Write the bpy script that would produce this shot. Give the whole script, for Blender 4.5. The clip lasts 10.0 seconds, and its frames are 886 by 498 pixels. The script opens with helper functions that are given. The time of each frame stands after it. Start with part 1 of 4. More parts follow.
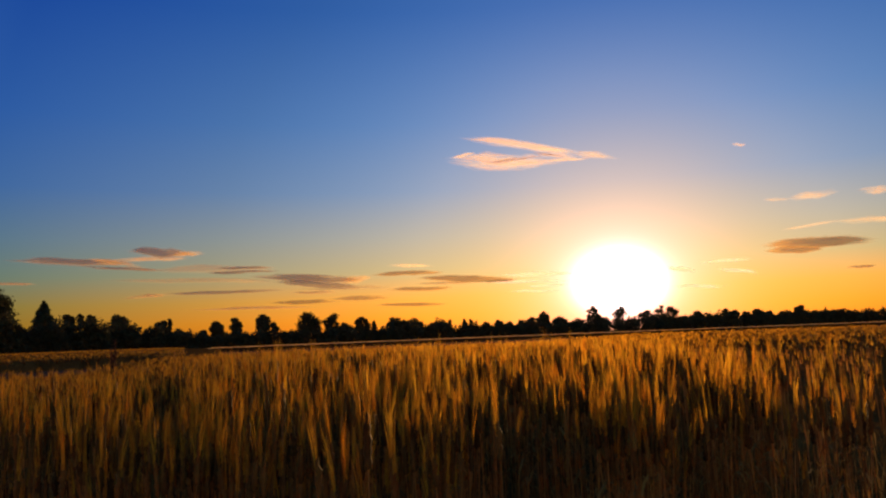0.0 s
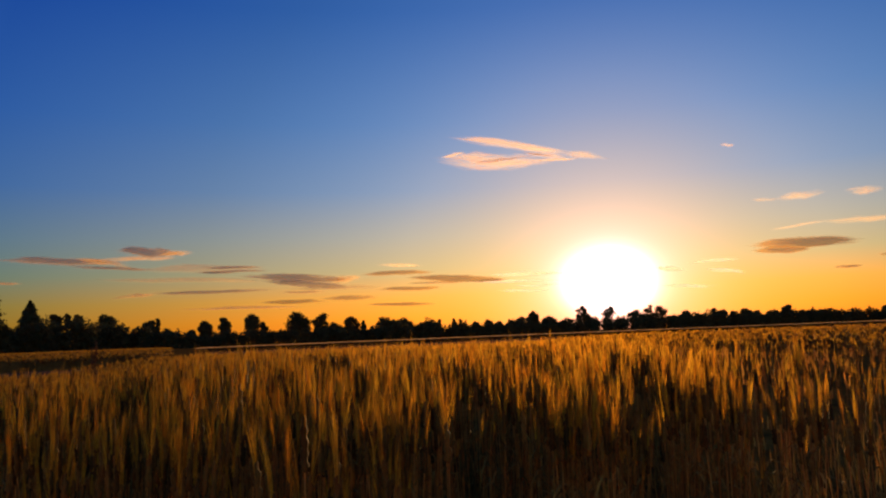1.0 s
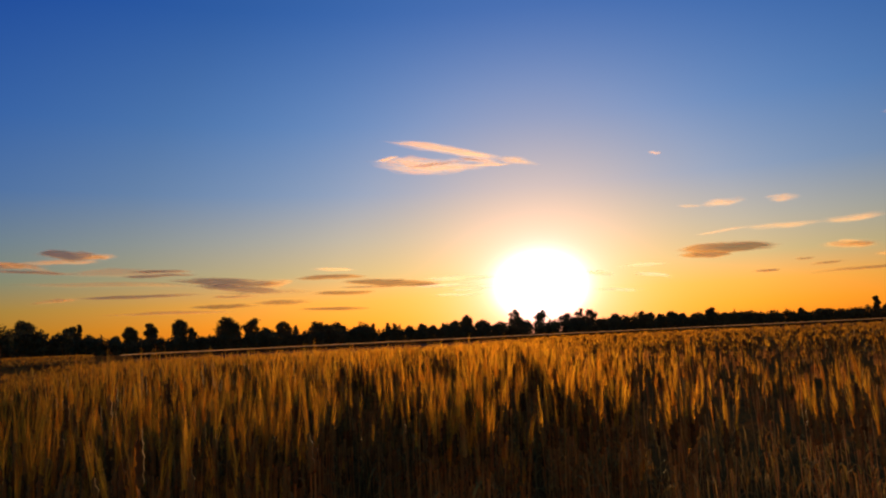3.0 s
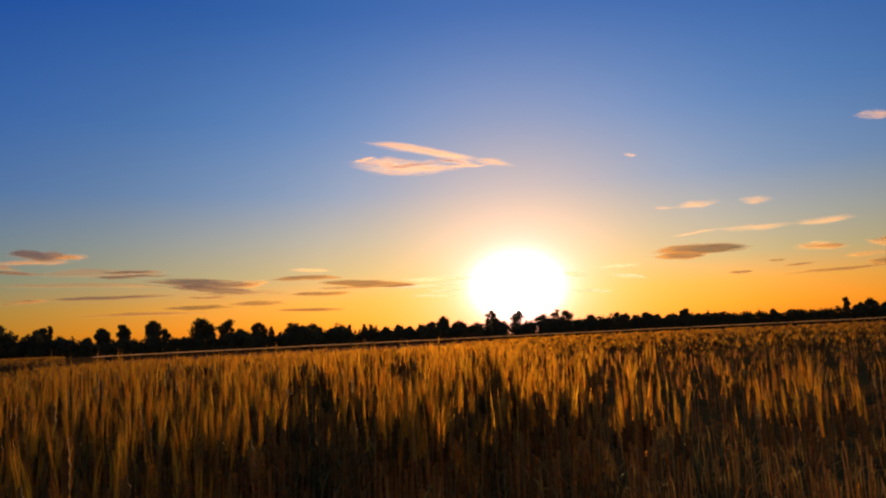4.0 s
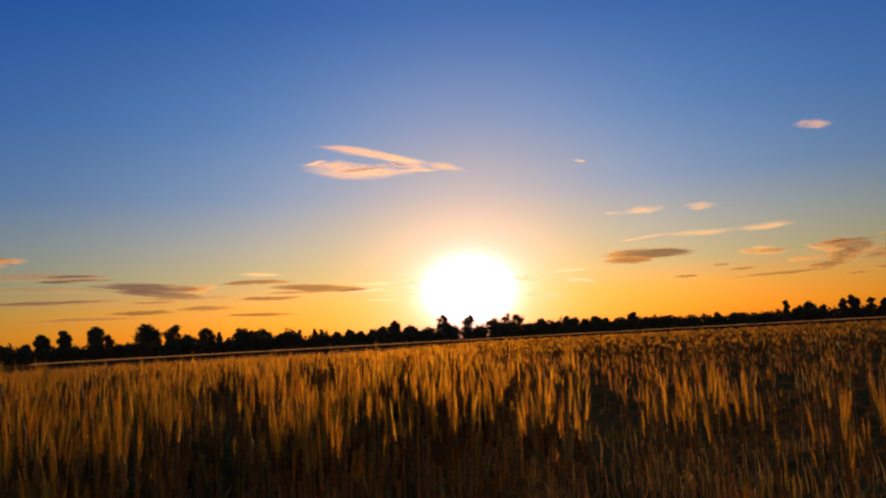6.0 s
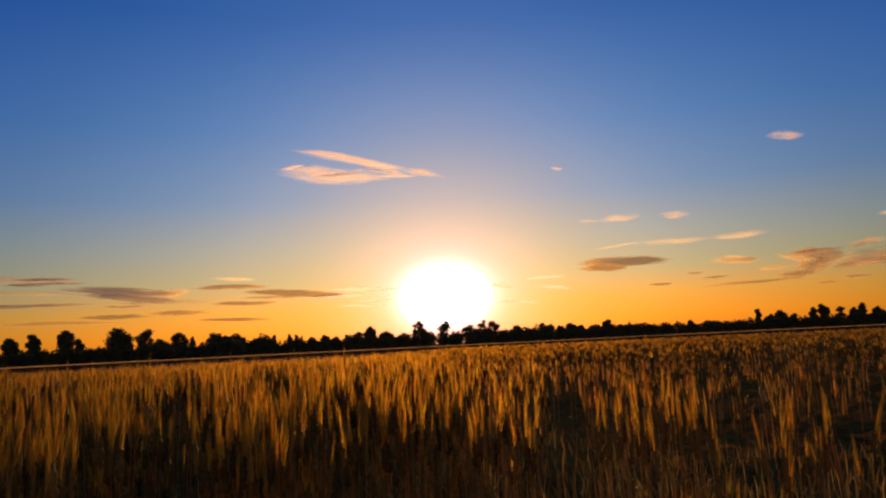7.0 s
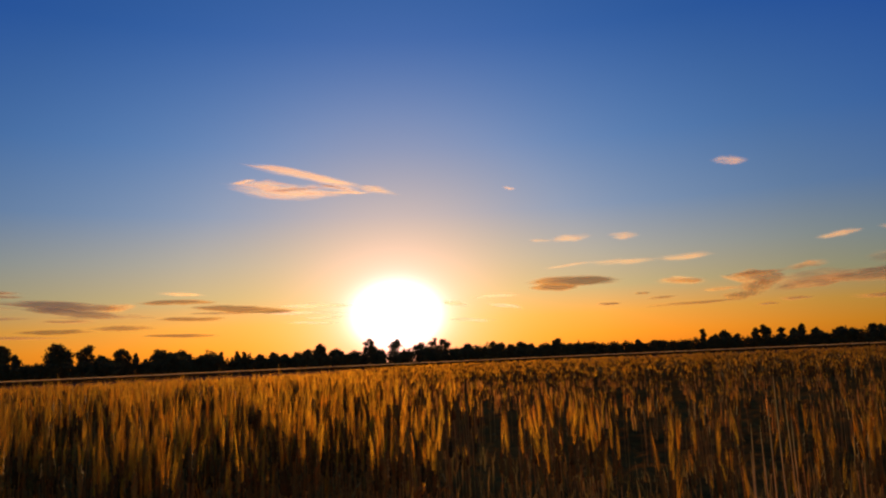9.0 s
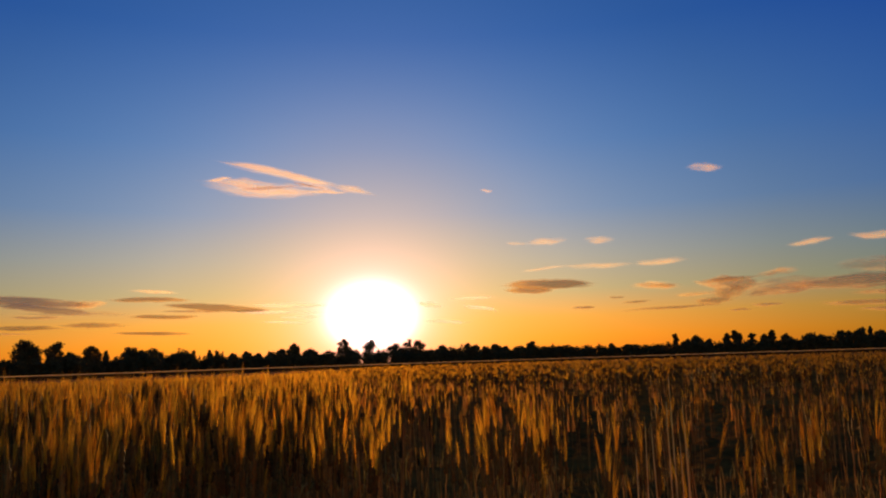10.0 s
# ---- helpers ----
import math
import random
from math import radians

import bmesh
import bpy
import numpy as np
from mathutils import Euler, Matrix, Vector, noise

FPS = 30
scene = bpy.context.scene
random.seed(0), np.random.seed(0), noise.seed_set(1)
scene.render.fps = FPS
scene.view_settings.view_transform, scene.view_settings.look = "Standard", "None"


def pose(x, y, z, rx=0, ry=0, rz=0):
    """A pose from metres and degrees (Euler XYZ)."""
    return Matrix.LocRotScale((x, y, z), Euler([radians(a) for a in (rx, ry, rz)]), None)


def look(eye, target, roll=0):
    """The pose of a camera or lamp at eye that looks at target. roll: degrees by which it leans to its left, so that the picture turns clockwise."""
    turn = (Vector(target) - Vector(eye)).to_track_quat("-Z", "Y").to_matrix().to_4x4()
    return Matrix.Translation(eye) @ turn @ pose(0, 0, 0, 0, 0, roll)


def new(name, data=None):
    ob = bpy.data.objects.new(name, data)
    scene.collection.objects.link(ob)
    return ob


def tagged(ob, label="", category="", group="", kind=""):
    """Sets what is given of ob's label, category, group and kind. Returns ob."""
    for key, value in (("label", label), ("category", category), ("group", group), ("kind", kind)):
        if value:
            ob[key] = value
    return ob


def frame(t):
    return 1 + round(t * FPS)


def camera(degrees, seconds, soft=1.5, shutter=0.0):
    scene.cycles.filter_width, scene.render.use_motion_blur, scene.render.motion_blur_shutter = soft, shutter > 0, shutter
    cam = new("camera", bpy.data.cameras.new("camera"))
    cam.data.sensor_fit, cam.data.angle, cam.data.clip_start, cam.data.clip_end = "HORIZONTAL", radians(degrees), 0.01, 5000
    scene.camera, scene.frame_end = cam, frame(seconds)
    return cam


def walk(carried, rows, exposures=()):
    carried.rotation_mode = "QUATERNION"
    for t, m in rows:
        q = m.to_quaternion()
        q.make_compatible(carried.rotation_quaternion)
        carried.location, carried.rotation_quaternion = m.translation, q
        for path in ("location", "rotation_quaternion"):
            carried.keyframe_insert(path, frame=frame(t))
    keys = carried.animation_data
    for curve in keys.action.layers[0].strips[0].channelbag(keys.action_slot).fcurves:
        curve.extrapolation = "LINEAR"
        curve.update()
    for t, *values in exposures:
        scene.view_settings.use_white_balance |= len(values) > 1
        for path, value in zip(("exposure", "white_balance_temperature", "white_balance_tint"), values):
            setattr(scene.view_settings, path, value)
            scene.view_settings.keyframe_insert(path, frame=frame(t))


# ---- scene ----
# ================= camera and walk =================
cam = camera(60.69, 10.0, soft=2.2)
walk(cam, [
    (0, pose(0.0000, 0.0000, 1.4200, 96.610, 2.147, 0.059)),
    (0.5, pose(0.0444, 0.0025, 1.4204, 96.548, 2.160, 0.057)),
    (1, pose(0.0891, 0.0036, 1.4209, 96.555, 2.199, -0.714)),
    (1.5, pose(0.1304, 0.0043, 1.4208, 96.646, 2.347, -1.879)),
    (2, pose(0.1686, 0.0063, 1.4204, 96.664, 2.583, -3.223)),
    (2.5, pose(0.2039, 0.0091, 1.4206, 96.675, 2.674, -4.579)),
    (4, pose(0.3066, 0.0179, 1.4248, 96.657, 2.715, -7.418)),
    (4.5, pose(0.3410, 0.0195, 1.4267, 96.718, 2.931, -8.359)),
    (5, pose(0.3745, 0.0200, 1.4276, 96.729, 2.963, -9.283)),
    (5.5, pose(0.4116, 0.0191, 1.4277, 96.742, 3.085, -10.172)),
    (7, pose(0.5212, 0.0108, 1.4255, 97.178, 2.723, -12.873)),
    (7.5, pose(0.5501, 0.0095, 1.4261, 97.544, 2.659, -13.809)),
    (8, pose(0.5786, 0.0066, 1.4272, 97.809, 2.672, -14.732)),
    (8.5, pose(0.6119, 0.0032, 1.4280, 98.076, 2.607, -15.655)),
    (9, pose(0.6554, 0.0015, 1.4257, 98.348, 2.452, -16.554)),
    (9.5, pose(0.6995, 0.0012, 1.4206, 98.391, 2.093, -17.520)),
    (10, pose(0.7410, 0.0025, 1.4150, 98.392, 1.755, -18.454)),
], [(0.0, 0.0), (5.0, 0.0), (6.5, -0.11), (10.0, -0.16)])

EYE_Z = 1.42   # height of the eye over the flat of the field

# ================= sky, sun =================
SUN_AZ, SUN_EL = 13.2, 3.45


def heading(az, el=0.0):
    """Unit vector towards an azimuth (clockwise from +y) and a height above the horizon, in degrees."""
    a, e = radians(az), radians(el)
    return Vector((math.sin(a) * math.cos(e), math.cos(a) * math.cos(e), math.sin(e)))


SUN_DIR = heading(SUN_AZ, SUN_EL)


class Graph:
    """Short hand for a node tree."""

    def __init__(self, tree):
        self.tree = tree
        tree.nodes.clear()

    def node(self, kind, **values):
        n = self.tree.nodes.new(kind)
        for key, value in values.items():
            n.inputs[key.replace("_", " ")].default_value = value
        return n

    def link(self, a, b):
        self.tree.links.new(a, b)

    def math(self, op, a, b=0.0, clamp=False):
        n = self.tree.nodes.new("ShaderNodeMath")
        n.operation, n.use_clamp = op, clamp
        for i, v in enumerate((a, b)):
            if isinstance(v, (int, float)):
                n.inputs[i].default_value = v
            else:
                self.link(v, n.inputs[i])
        return n.outputs[0]

    def ramp(self, fac, stops):
        n = self.tree.nodes.new("ShaderNodeValToRGB")
        e = n.color_ramp.elements
        while len(e) < len(stops):
            e.new(0.5)
        for el, (p, c) in zip(e, sorted(stops)):
            el.position, el.color = p, c
        self.link(fac, n.inputs[0])
        return n.outputs[0]

    def mix(self, blend, fac, a, b):
        n = self.tree.nodes.new("ShaderNodeMix")
        n.data_type, n.blend_type = "RGBA", blend
        n.clamp_result = False
        for sock, v in ((n.inputs[0], fac), (n.inputs[6], a), (n.inputs[7], b)):
            if isinstance(v, (int, float, tuple)):
                sock.default_value = v
            else:
                self.link(v, sock)
        return n.outputs[2]


world = bpy.data.worlds.new("sky")
scene.world = world
world.use_nodes = True
g = Graph(world.node_tree)
coord = g.node("ShaderNodeTexCoord")
axes = g.node("ShaderNodeSeparateXYZ")
g.link(coord.outputs["Generated"], axes.inputs[0])
dot = g.tree.nodes.new("ShaderNodeVectorMath")
dot.operation = "DOT_PRODUCT"
g.link(coord.outputs["Generated"], dot.inputs[0])
dot.inputs[1].default_value = SUN_DIR
theta = g.math("MULTIPLY", g.math("ARCCOSINE", g.math("MINIMUM", dot.outputs["Value"], 0.99999)), 57.29578)
height = g.math("MULTIPLY", g.math("ARCSINE", axes.outputs["Z"]), 57.29578 / 60.0, True)


def at(el):
    return el / 60.0


# clear evening sky: orange at the horizon, through pale grey-green to deep blue overhead
clear = g.ramp(height, [
    (at(0), (1.206, 0.237, 0.008, 1)),
    (at(1.5), (1.264, 0.352, 0.019, 1)),
    (at(3), (1.060, 0.418, 0.063, 1)),
    (at(5), (0.612, 0.446, 0.224, 1)),
    (at(7.5), (0.430, 0.403, 0.370, 1)),
    (at(11), (0.208, 0.310, 0.518, 1)),
    (at(16), (0.102, 0.238, 0.543, 1)),
    (at(24), (0.031, 0.146, 0.487, 1)),
    (at(60), (0.008, 0.045, 0.22, 1))])
# dimmer and bluer away from the sun; behind the view brightened as added fill for the dark parts
side = g.math("MULTIPLY", theta, 1 / 150.0, True)
dim = g.ramp(side, [(0.1, (1, 1, 1, 1)), (0.2, (0.54, 0.66, 0.74, 1)), (0.3, (0.185, 0.40, 0.65, 1)), (0.6, (1.35, 1.18, 1.02, 1)), (1.0, (2.4, 2.05, 1.85, 1))])
clear = g.mix("MULTIPLY", 1.0, clear, dim)


def fall(angle, spread, power):
    return g.math("EXPONENT", g.math("MULTIPLY", g.math("POWER", g.math("MULTIPLY", angle, 1 / spread), power), -1.0))


# warm haze round the low sun, and the bright ring of scattered light, slightly flattened by the thick air
clear = g.mix("MIX", g.math("MULTIPLY", fall(theta, 9.5, 1.7), 0.286), clear, (2.6, 1.24, 0.22, 1))
off = g.tree.nodes.new("ShaderNodeVectorMath")
off.operation = "SUBTRACT"
g.link(coord.outputs["Generated"], off.inputs[0])
off.inputs[1].default_value = SUN_DIR
flat = g.tree.nodes.new("ShaderNodeVectorMath")
flat.operation = "MULTIPLY"
g.link(off.outputs[0], flat.inputs[0])
flat.inputs[1].default_value = (1.0, 1.0, 1.34)
size = g.tree.nodes.new("ShaderNodeVectorMath")
size.operation = "LENGTH"
g.link(flat.outputs[0], size.inputs[0])
oval = g.math("MULTIPLY", size.outputs["Value"], 57.29578)
glow = g.node("ShaderNodeCombineColor")
parts = [(fall(oval, 1.72, 1.7), (12.0, 12.0, 12.0)), (fall(oval, 4.2, 1.5), (1.25, 0.54, 0.97)), (fall(theta, 18.0, 1.7), (0.05, 0.067, 0.007))]
for k in range(3):
    value = 0.0
    for r, colour in parts:
        value = g.math("ADD", g.math("MULTIPLY", r, colour[k]), value)
    g.link(value, glow.inputs[k])
total = g.mix("ADD", 1.0, clear, glow.outputs[0])
sky = g.node("ShaderNodeTexSky")
sky.sky_type, sky.sun_disc = "NISHITA", False
sky.sun_elevation, sky.sun_rotation = radians(SUN_EL), radians(SUN_AZ)
sky_part = g.node("ShaderNodeBackground", Strength=0.004)
own_part = g.node("ShaderNodeBackground", Strength=1.0)
both = g.node("ShaderNodeAddShader")
out = g.node("ShaderNodeOutputWorld")
g.link(sky.outputs[0], sky_part.inputs[0])
g.link(total, own_part.inputs[0])
g.link(sky_part.outputs[0], both.inputs[0])
g.link(own_part.outputs[0], both.inputs[1])
g.link(both.outputs[0], out.inputs[0])

lamp = bpy.data.lights.new("sun", "SUN")
lamp.energy, lamp.angle, lamp.color = 5.4, radians(0.55), (1.0, 0.545, 0.2)
sun = new("sun", lamp)
sun.matrix_world = look(Vector(SUN_DIR) * 100, (0, 0, 0))


# ================= materials =================
def material(name):
    m = bpy.data.materials.new(name)
    m.use_nodes = True
    return m, Graph(m.node_tree)


def leafy(name, dark, light, through_part, rough=0.7, scale=30.0, gloss=0.25, forward=0.0):
    """Thin plant matter: varies leaf by leaf and along its length, and lets light through."""
    m, g = material(name)
    geo = g.node("ShaderNodeNewGeometry")
    pos = g.node("ShaderNodeTexCoord")
    fine = g.node("ShaderNodeTexNoise", Scale=scale, Detail=3.0)
    g.link(pos.outputs["Object"], fine.inputs["Vector"])
    broad = g.node("ShaderNodeTexNoise", Scale=scale * 0.16, Detail=2.0)
    g.link(pos.outputs["Object"], broad.inputs["Vector"])
    tone = g.node("ShaderNodeTexNoise", Scale=scale * 0.21, Detail=1.0)
    g.link(pos.outputs["Object"], tone.inputs["Vector"])
    f = g.math("ADD", g.math("MULTIPLY", geo.outputs["Random Per Island"], 0.55), g.math("ADD", g.math("MULTIPLY", fine.outputs["Fac"], 0.35), g.math("MULTIPLY", broad.outputs["Fac"], 0.75)))
    col = g.ramp(g.math("MULTIPLY", f, 0.66, True), [(0.30, dark), (0.74, light)])
    # some plants riper and redder, some still green-gold
    col = g.mix("MULTIPLY", 1.0, col, g.ramp(tone.outputs["Fac"], [(0.32, (1.05, 0.80, 0.62, 1)), (0.5, (1.0, 1.0, 1.0, 1)), (0.68, (1.0, 1.18, 1.05, 1))]))
    body = g.node("ShaderNodeBsdfPrincipled", Roughness=rough)
    body.inputs["Specular IOR Level"].default_value = gloss
    body.inputs["Specular Tint"].default_value = (1.0, 0.72, 0.3, 1)
    g.link(col, body.inputs["Base Color"])
    thin = g.node("ShaderNodeBsdfTranslucent")
    g.link(col, thin.inputs["Color"])
    passing = thin
    if forward:
        # glassy bristles and husks send most of what passes onwards
        bent = g.node("ShaderNodeBsdfRefraction", Roughness=0.8, IOR=1.55)
        g.link(col, bent.inputs["Color"])
        passing = g.node("ShaderNodeMixShader", Fac=forward)
        g.link(thin.outputs[0], passing.inputs[1])
        g.link(bent.outputs[0], passing.inputs[2])
    mix = g.node("ShaderNodeMixShader", Fac=through_part)
    g.link(body.outputs[0], mix.inputs[1])
    g.link(passing.outputs[0], mix.inputs[2])
    o = g.node("ShaderNodeOutputMaterial")
    g.link(mix.outputs[0], o.inputs[0])
    return m


STRAW = leafy("barley_straw", (0.10, 0.043, 0.011, 1), (0.46, 0.205, 0.042, 1), 0.34, 0.8, 40.0, 0.04, 0.3)
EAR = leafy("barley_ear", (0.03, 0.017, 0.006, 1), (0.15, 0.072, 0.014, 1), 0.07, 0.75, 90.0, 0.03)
AWN = leafy("barley_awn", (0.12, 0.048, 0.007, 1), (0.58, 0.288, 0.020, 1), 0.40, 0.8, 60.0, 0.04, 0.3)
BLADE = leafy("barley_leaf", (0.06, 0.040, 0.008, 1), (0.30, 0.17, 0.038, 1), 0.35, 0.8, 40.0, 0.04)
# paler than STRAW, for the sunlight along the rims of the near stems
PALE_STRAW = leafy("sunlit_straw", (0.34, 0.21, 0.055, 1), (0.66, 0.44, 0.13, 1), 0.45, 0.35, 40.0, 0.4)
WEED = leafy("dock_seed", (0.022, 0.011, 0.006, 1), (0.13, 0.068, 0.035, 1), 0.1, 0.8, 60.0, 0.03)
DRY_GRASS = leafy("dry_grass", (0.50, 0.32, 0.13, 1), (0.80, 0.56, 0.26, 1), 0.6, 0.6, 20.0, 0.05)
FOLIAGE = leafy("tree_foliage", (0.030, 0.034, 0.015, 1), (0.055, 0.052, 0.022, 1), 0.2, 0.8, 3.0, 0.03)
NEEDLES = leafy("conifer_foliage", (0.02, 0.03, 0.014, 1), (0.04, 0.05, 0.025, 1), 0.12, 0.8, 3.0, 0.03)


def solid(name, dark, light, scale, rough, bump=0.4, detail=6.0):
    m, g = material(name)
    pos = g.node("ShaderNodeTexCoord")
    a = g.node("ShaderNodeTexNoise", Scale=scale, Detail=detail)
    b = g.node("ShaderNodeTexNoise", Scale=scale * 0.07, Detail=3.0)
    g.link(pos.outputs["Object"], a.inputs["Vector"])
    g.link(pos.outputs["Object"], b.inputs["Vector"])
    f = g.math("ADD", g.math("MULTIPLY", a.outputs["Fac"], 0.55), g.math("MULTIPLY", b.outputs["Fac"], 0.45))
    col = g.ramp(f, [(0.3, dark), (0.7, light)])
    s = g.node("ShaderNodeBsdfPrincipled", Roughness=rough)
    s.inputs["Specular IOR Level"].default_value = 0.0
    g.link(col, s.inputs["Base Color"])
    bm = g.node("ShaderNodeBump", Strength=bump, Distance=0.05)
    g.link(a.outputs["Fac"], bm.inputs["Height"])
    g.link(bm.outputs[0], s.inputs["Normal"])
    o = g.node("ShaderNodeOutputMaterial")
    g.link(s.outputs[0], o.inputs[0])
    return m


SOIL = solid("soil", (0.05, 0.028, 0.014, 1), (0.11, 0.066, 0.036, 1), 9.0, 0.95)
BARK = solid("bark", (0.035, 0.026, 0.018, 1), (0.10, 0.075, 0.05, 1), 14.0, 0.9, 0.7)
# darker than SOIL: the shade on the bank's face is put into this colour
BANK_EARTH = solid("bank_shade_earth", (0.018, 0.011, 0.004, 1), (0.040, 0.022, 0.007, 1), 6.0, 0.95, 0.8)
# brown that holds the warm shade seen between the barley stems
GAP_SHADE = solid("barley_gap_shade", (0.040, 0.018, 0.005, 1), (0.16, 0.072, 0.013, 1), 7.0, 0.8, 1.0)


def cloud_material(name, colour, thin_part, density, ragged=1.0, rim=0.45, firm=1.0):
    """Water-droplet cloud: soft streaked edge, part of the light passes through from behind."""
    m, g = material(name)
    uv = g.node("ShaderNodeUVMap")
    uv.uv_map = "body"
    info = g.node("ShaderNodeObjectInfo")
    sep = g.node("ShaderNodeSeparateXYZ")
    g.link(uv.outputs[0], sep.inputs[0])
    u, v = sep.outputs["X"], sep.outputs["Y"]
    shift = g.math("MULTIPLY", info.outputs["Random"], 70.0)

    def streak(su, sv, detail, push):
        c = g.node("ShaderNodeCombineXYZ")
        g.link(g.math("ADD", g.math("MULTIPLY", u, su), shift), c.inputs[0])
        g.link(g.math("MULTIPLY", v, sv), c.inputs[1])
        g.link(g.math("ADD", shift, push), c.inputs[2])
        n = g.node("ShaderNodeTexNoise", Scale=1.0, Detail=detail)
        g.link(c.outputs[0], n.inputs["Vector"])
        return n.outputs["Fac"]

    wisps = streak(1.6, 1.3, 5.0, 0.0)
    fibres = streak(3.0, 6.0, 4.0, 9.0)
    edge = g.math("MULTIPLY", g.math("SUBTRACT", 1.0, g.math("MULTIPLY", u, u)), g.math("SUBTRACT", 1.0, g.math("MULTIPLY", v, v)))
    cover = g.math("ADD", g.math("SUBTRACT", g.math("MULTIPLY", edge, 1.5), 0.42), g.math("ADD", g.math("MULTIPLY", g.math("SUBTRACT", wisps, 0.5), 1.9 * ragged), g.math("MULTIPLY", g.math("SUBTRACT", fibres, 0.5), 1.6 * ragged)))
    soft = g.math("MULTIPLY", g.math("POWER", g.math("MULTIPLY", cover, firm, True), 1.5), g.math("MULTIPLY", edge, 1.6, True))
    alpha = g.math("MULTIPLY", soft, density, True)
    col = g.mix("MIX", g.math("MULTIPLY", g.math("SUBTRACT", fibres, 0.42), 4.0, True), colour, (colour[0] * 0.86, colour[1] * 0.72, colour[2] * 0.82, 1.0))
    d = g.node("ShaderNodeBsdfDiffuse")
    t = g.node("ShaderNodeBsdfTranslucent")
    g.link(col, d.inputs[0])
    g.link(col, t.inputs[0])
    body = g.node("ShaderNodeMixShader")
    # thin edges pass more light than the thick middle; shifted to paint a bright rim low and sunward
    u2, v2 = g.math("ADD", u, 0.2), g.math("SUBTRACT", v, 0.2)
    inner = g.math("MULTIPLY", g.math("SUBTRACT", 1.0, g.math("MULTIPLY", u2, u2)), g.math("SUBTRACT", 1.0, g.math("MULTIPLY", v2, v2)))
    thick = g.math("MULTIPLY", g.math("ADD", g.math("SUBTRACT", cover, 0.34), g.math("MULTIPLY", g.math("SUBTRACT", inner, edge), 1.5)), 2.0, True)
    g.link(g.math("ADD", thin_part, g.math("MULTIPLY", g.math("SUBTRACT", 1.0, thick), rim), True), body.inputs[0])
    g.link(d.outputs[0], body.inputs[1])
    g.link(t.outputs[0], body.inputs[2])
    clear_part = g.node("ShaderNodeBsdfTransparent")
    mix = g.node("ShaderNodeMixShader")
    g.link(alpha, mix.inputs[0])
    g.link(clear_part.outputs[0], mix.inputs[1])
    g.link(body.outputs[0], mix.inputs[2])
    o = g.node("ShaderNodeOutputMaterial")
    g.link(mix.outputs[0], o.inputs[0])
    return m


# evening light and shade on the clouds are put into each tone's colour
CLOUD = {
    "lit": cloud_material("cloud_lit", (1.0, 0.98, 0.64, 1), 0.80, 0.34, 1.25, 0.45, 1.05),
    "shred": cloud_material("cloud_shred", (1.0, 0.98, 0.58, 1), 0.80, 0.27, 1.1, 0.45, 0.78),
    "faint": cloud_material("cloud_faint", (1.0, 0.95, 0.68, 1), 1.0, 0.22, 1.2),
    "veil": cloud_material("cloud_veil", (1.0, 1.0, 0.95, 1), 1.0, 0.62, 1.2, 0.45, 1.2),
    # orange light in the colour; some lie along dark clouds as their lit rims
    "ember": cloud_material("cloud_ember", (0.95, 0.70, 0.25, 1), 0.6, 0.33, 1.15, 0.4, 1.05),
    "dusk": cloud_material("cloud_dusk", (0.76, 0.55, 0.24, 1), 0.22, 0.42, 1.0, 0.5, 1.2),
    "dark": cloud_material("cloud_dark", (0.50, 0.42, 0.27, 1), 0.06, 0.54, 0.9, 0.5, 1.9),
    "amber": cloud_material("cloud_amber", (0.78, 0.55, 0.17, 1), 0.15, 0.55, 0.5, 0.5, 1.9),
    "mauve": cloud_material("cloud_mauve", (0.74, 0.50, 0.22, 1), 0.16, 0.42, 1.0, 0.45, 1.3),
    "tawny": cloud_material("cloud_tawny", (0.72, 0.52, 0.18, 1), 0.14, 0.42, 1.0, 0.5, 1.4),
    # mauve laid over the lit cloud as the shade in its folds
    "crease_shade": cloud_material("cloud_crease_shade", (0.62, 0.46, 0.38, 1), 0.3, 0.3, 0.8, 0.3, 1.2),
    "haze": cloud_material("cloud_haze", (0.74, 0.60, 0.28, 1), 0.3, 0.24, 0.8, 0.4, 1.2),
}


# ================= mesh helpers =================
def mesh_object(name, verts, faces, mats, parent=None, index=None, smooth=False):
    me = bpy.data.meshes.new(name)
    verts, faces = np.asarray(verts, np.float32), np.asarray(faces, np.int32)
    n, k = faces.shape
    me.vertices.add(len(verts))
    me.vertices.foreach_set("co", verts.ravel())
    me.loops.add(n * k)
    me.loops.foreach_set("vertex_index", faces.ravel())
    me.polygons.add(n)
    me.polygons.foreach_set("loop_start", np.arange(0, n * k, k, dtype=np.int32))
    for m in mats:
        me.materials.append(m)
    if index is not None:
        me.polygons.foreach_set("material_index", np.asarray(index, np.int32))
    if smooth:
        me.polygons.foreach_set("use_smooth", np.ones(n, bool))
    me.update()
    ob = new(name, me)
    if parent is not None:
        ob.parent = parent
    return ob


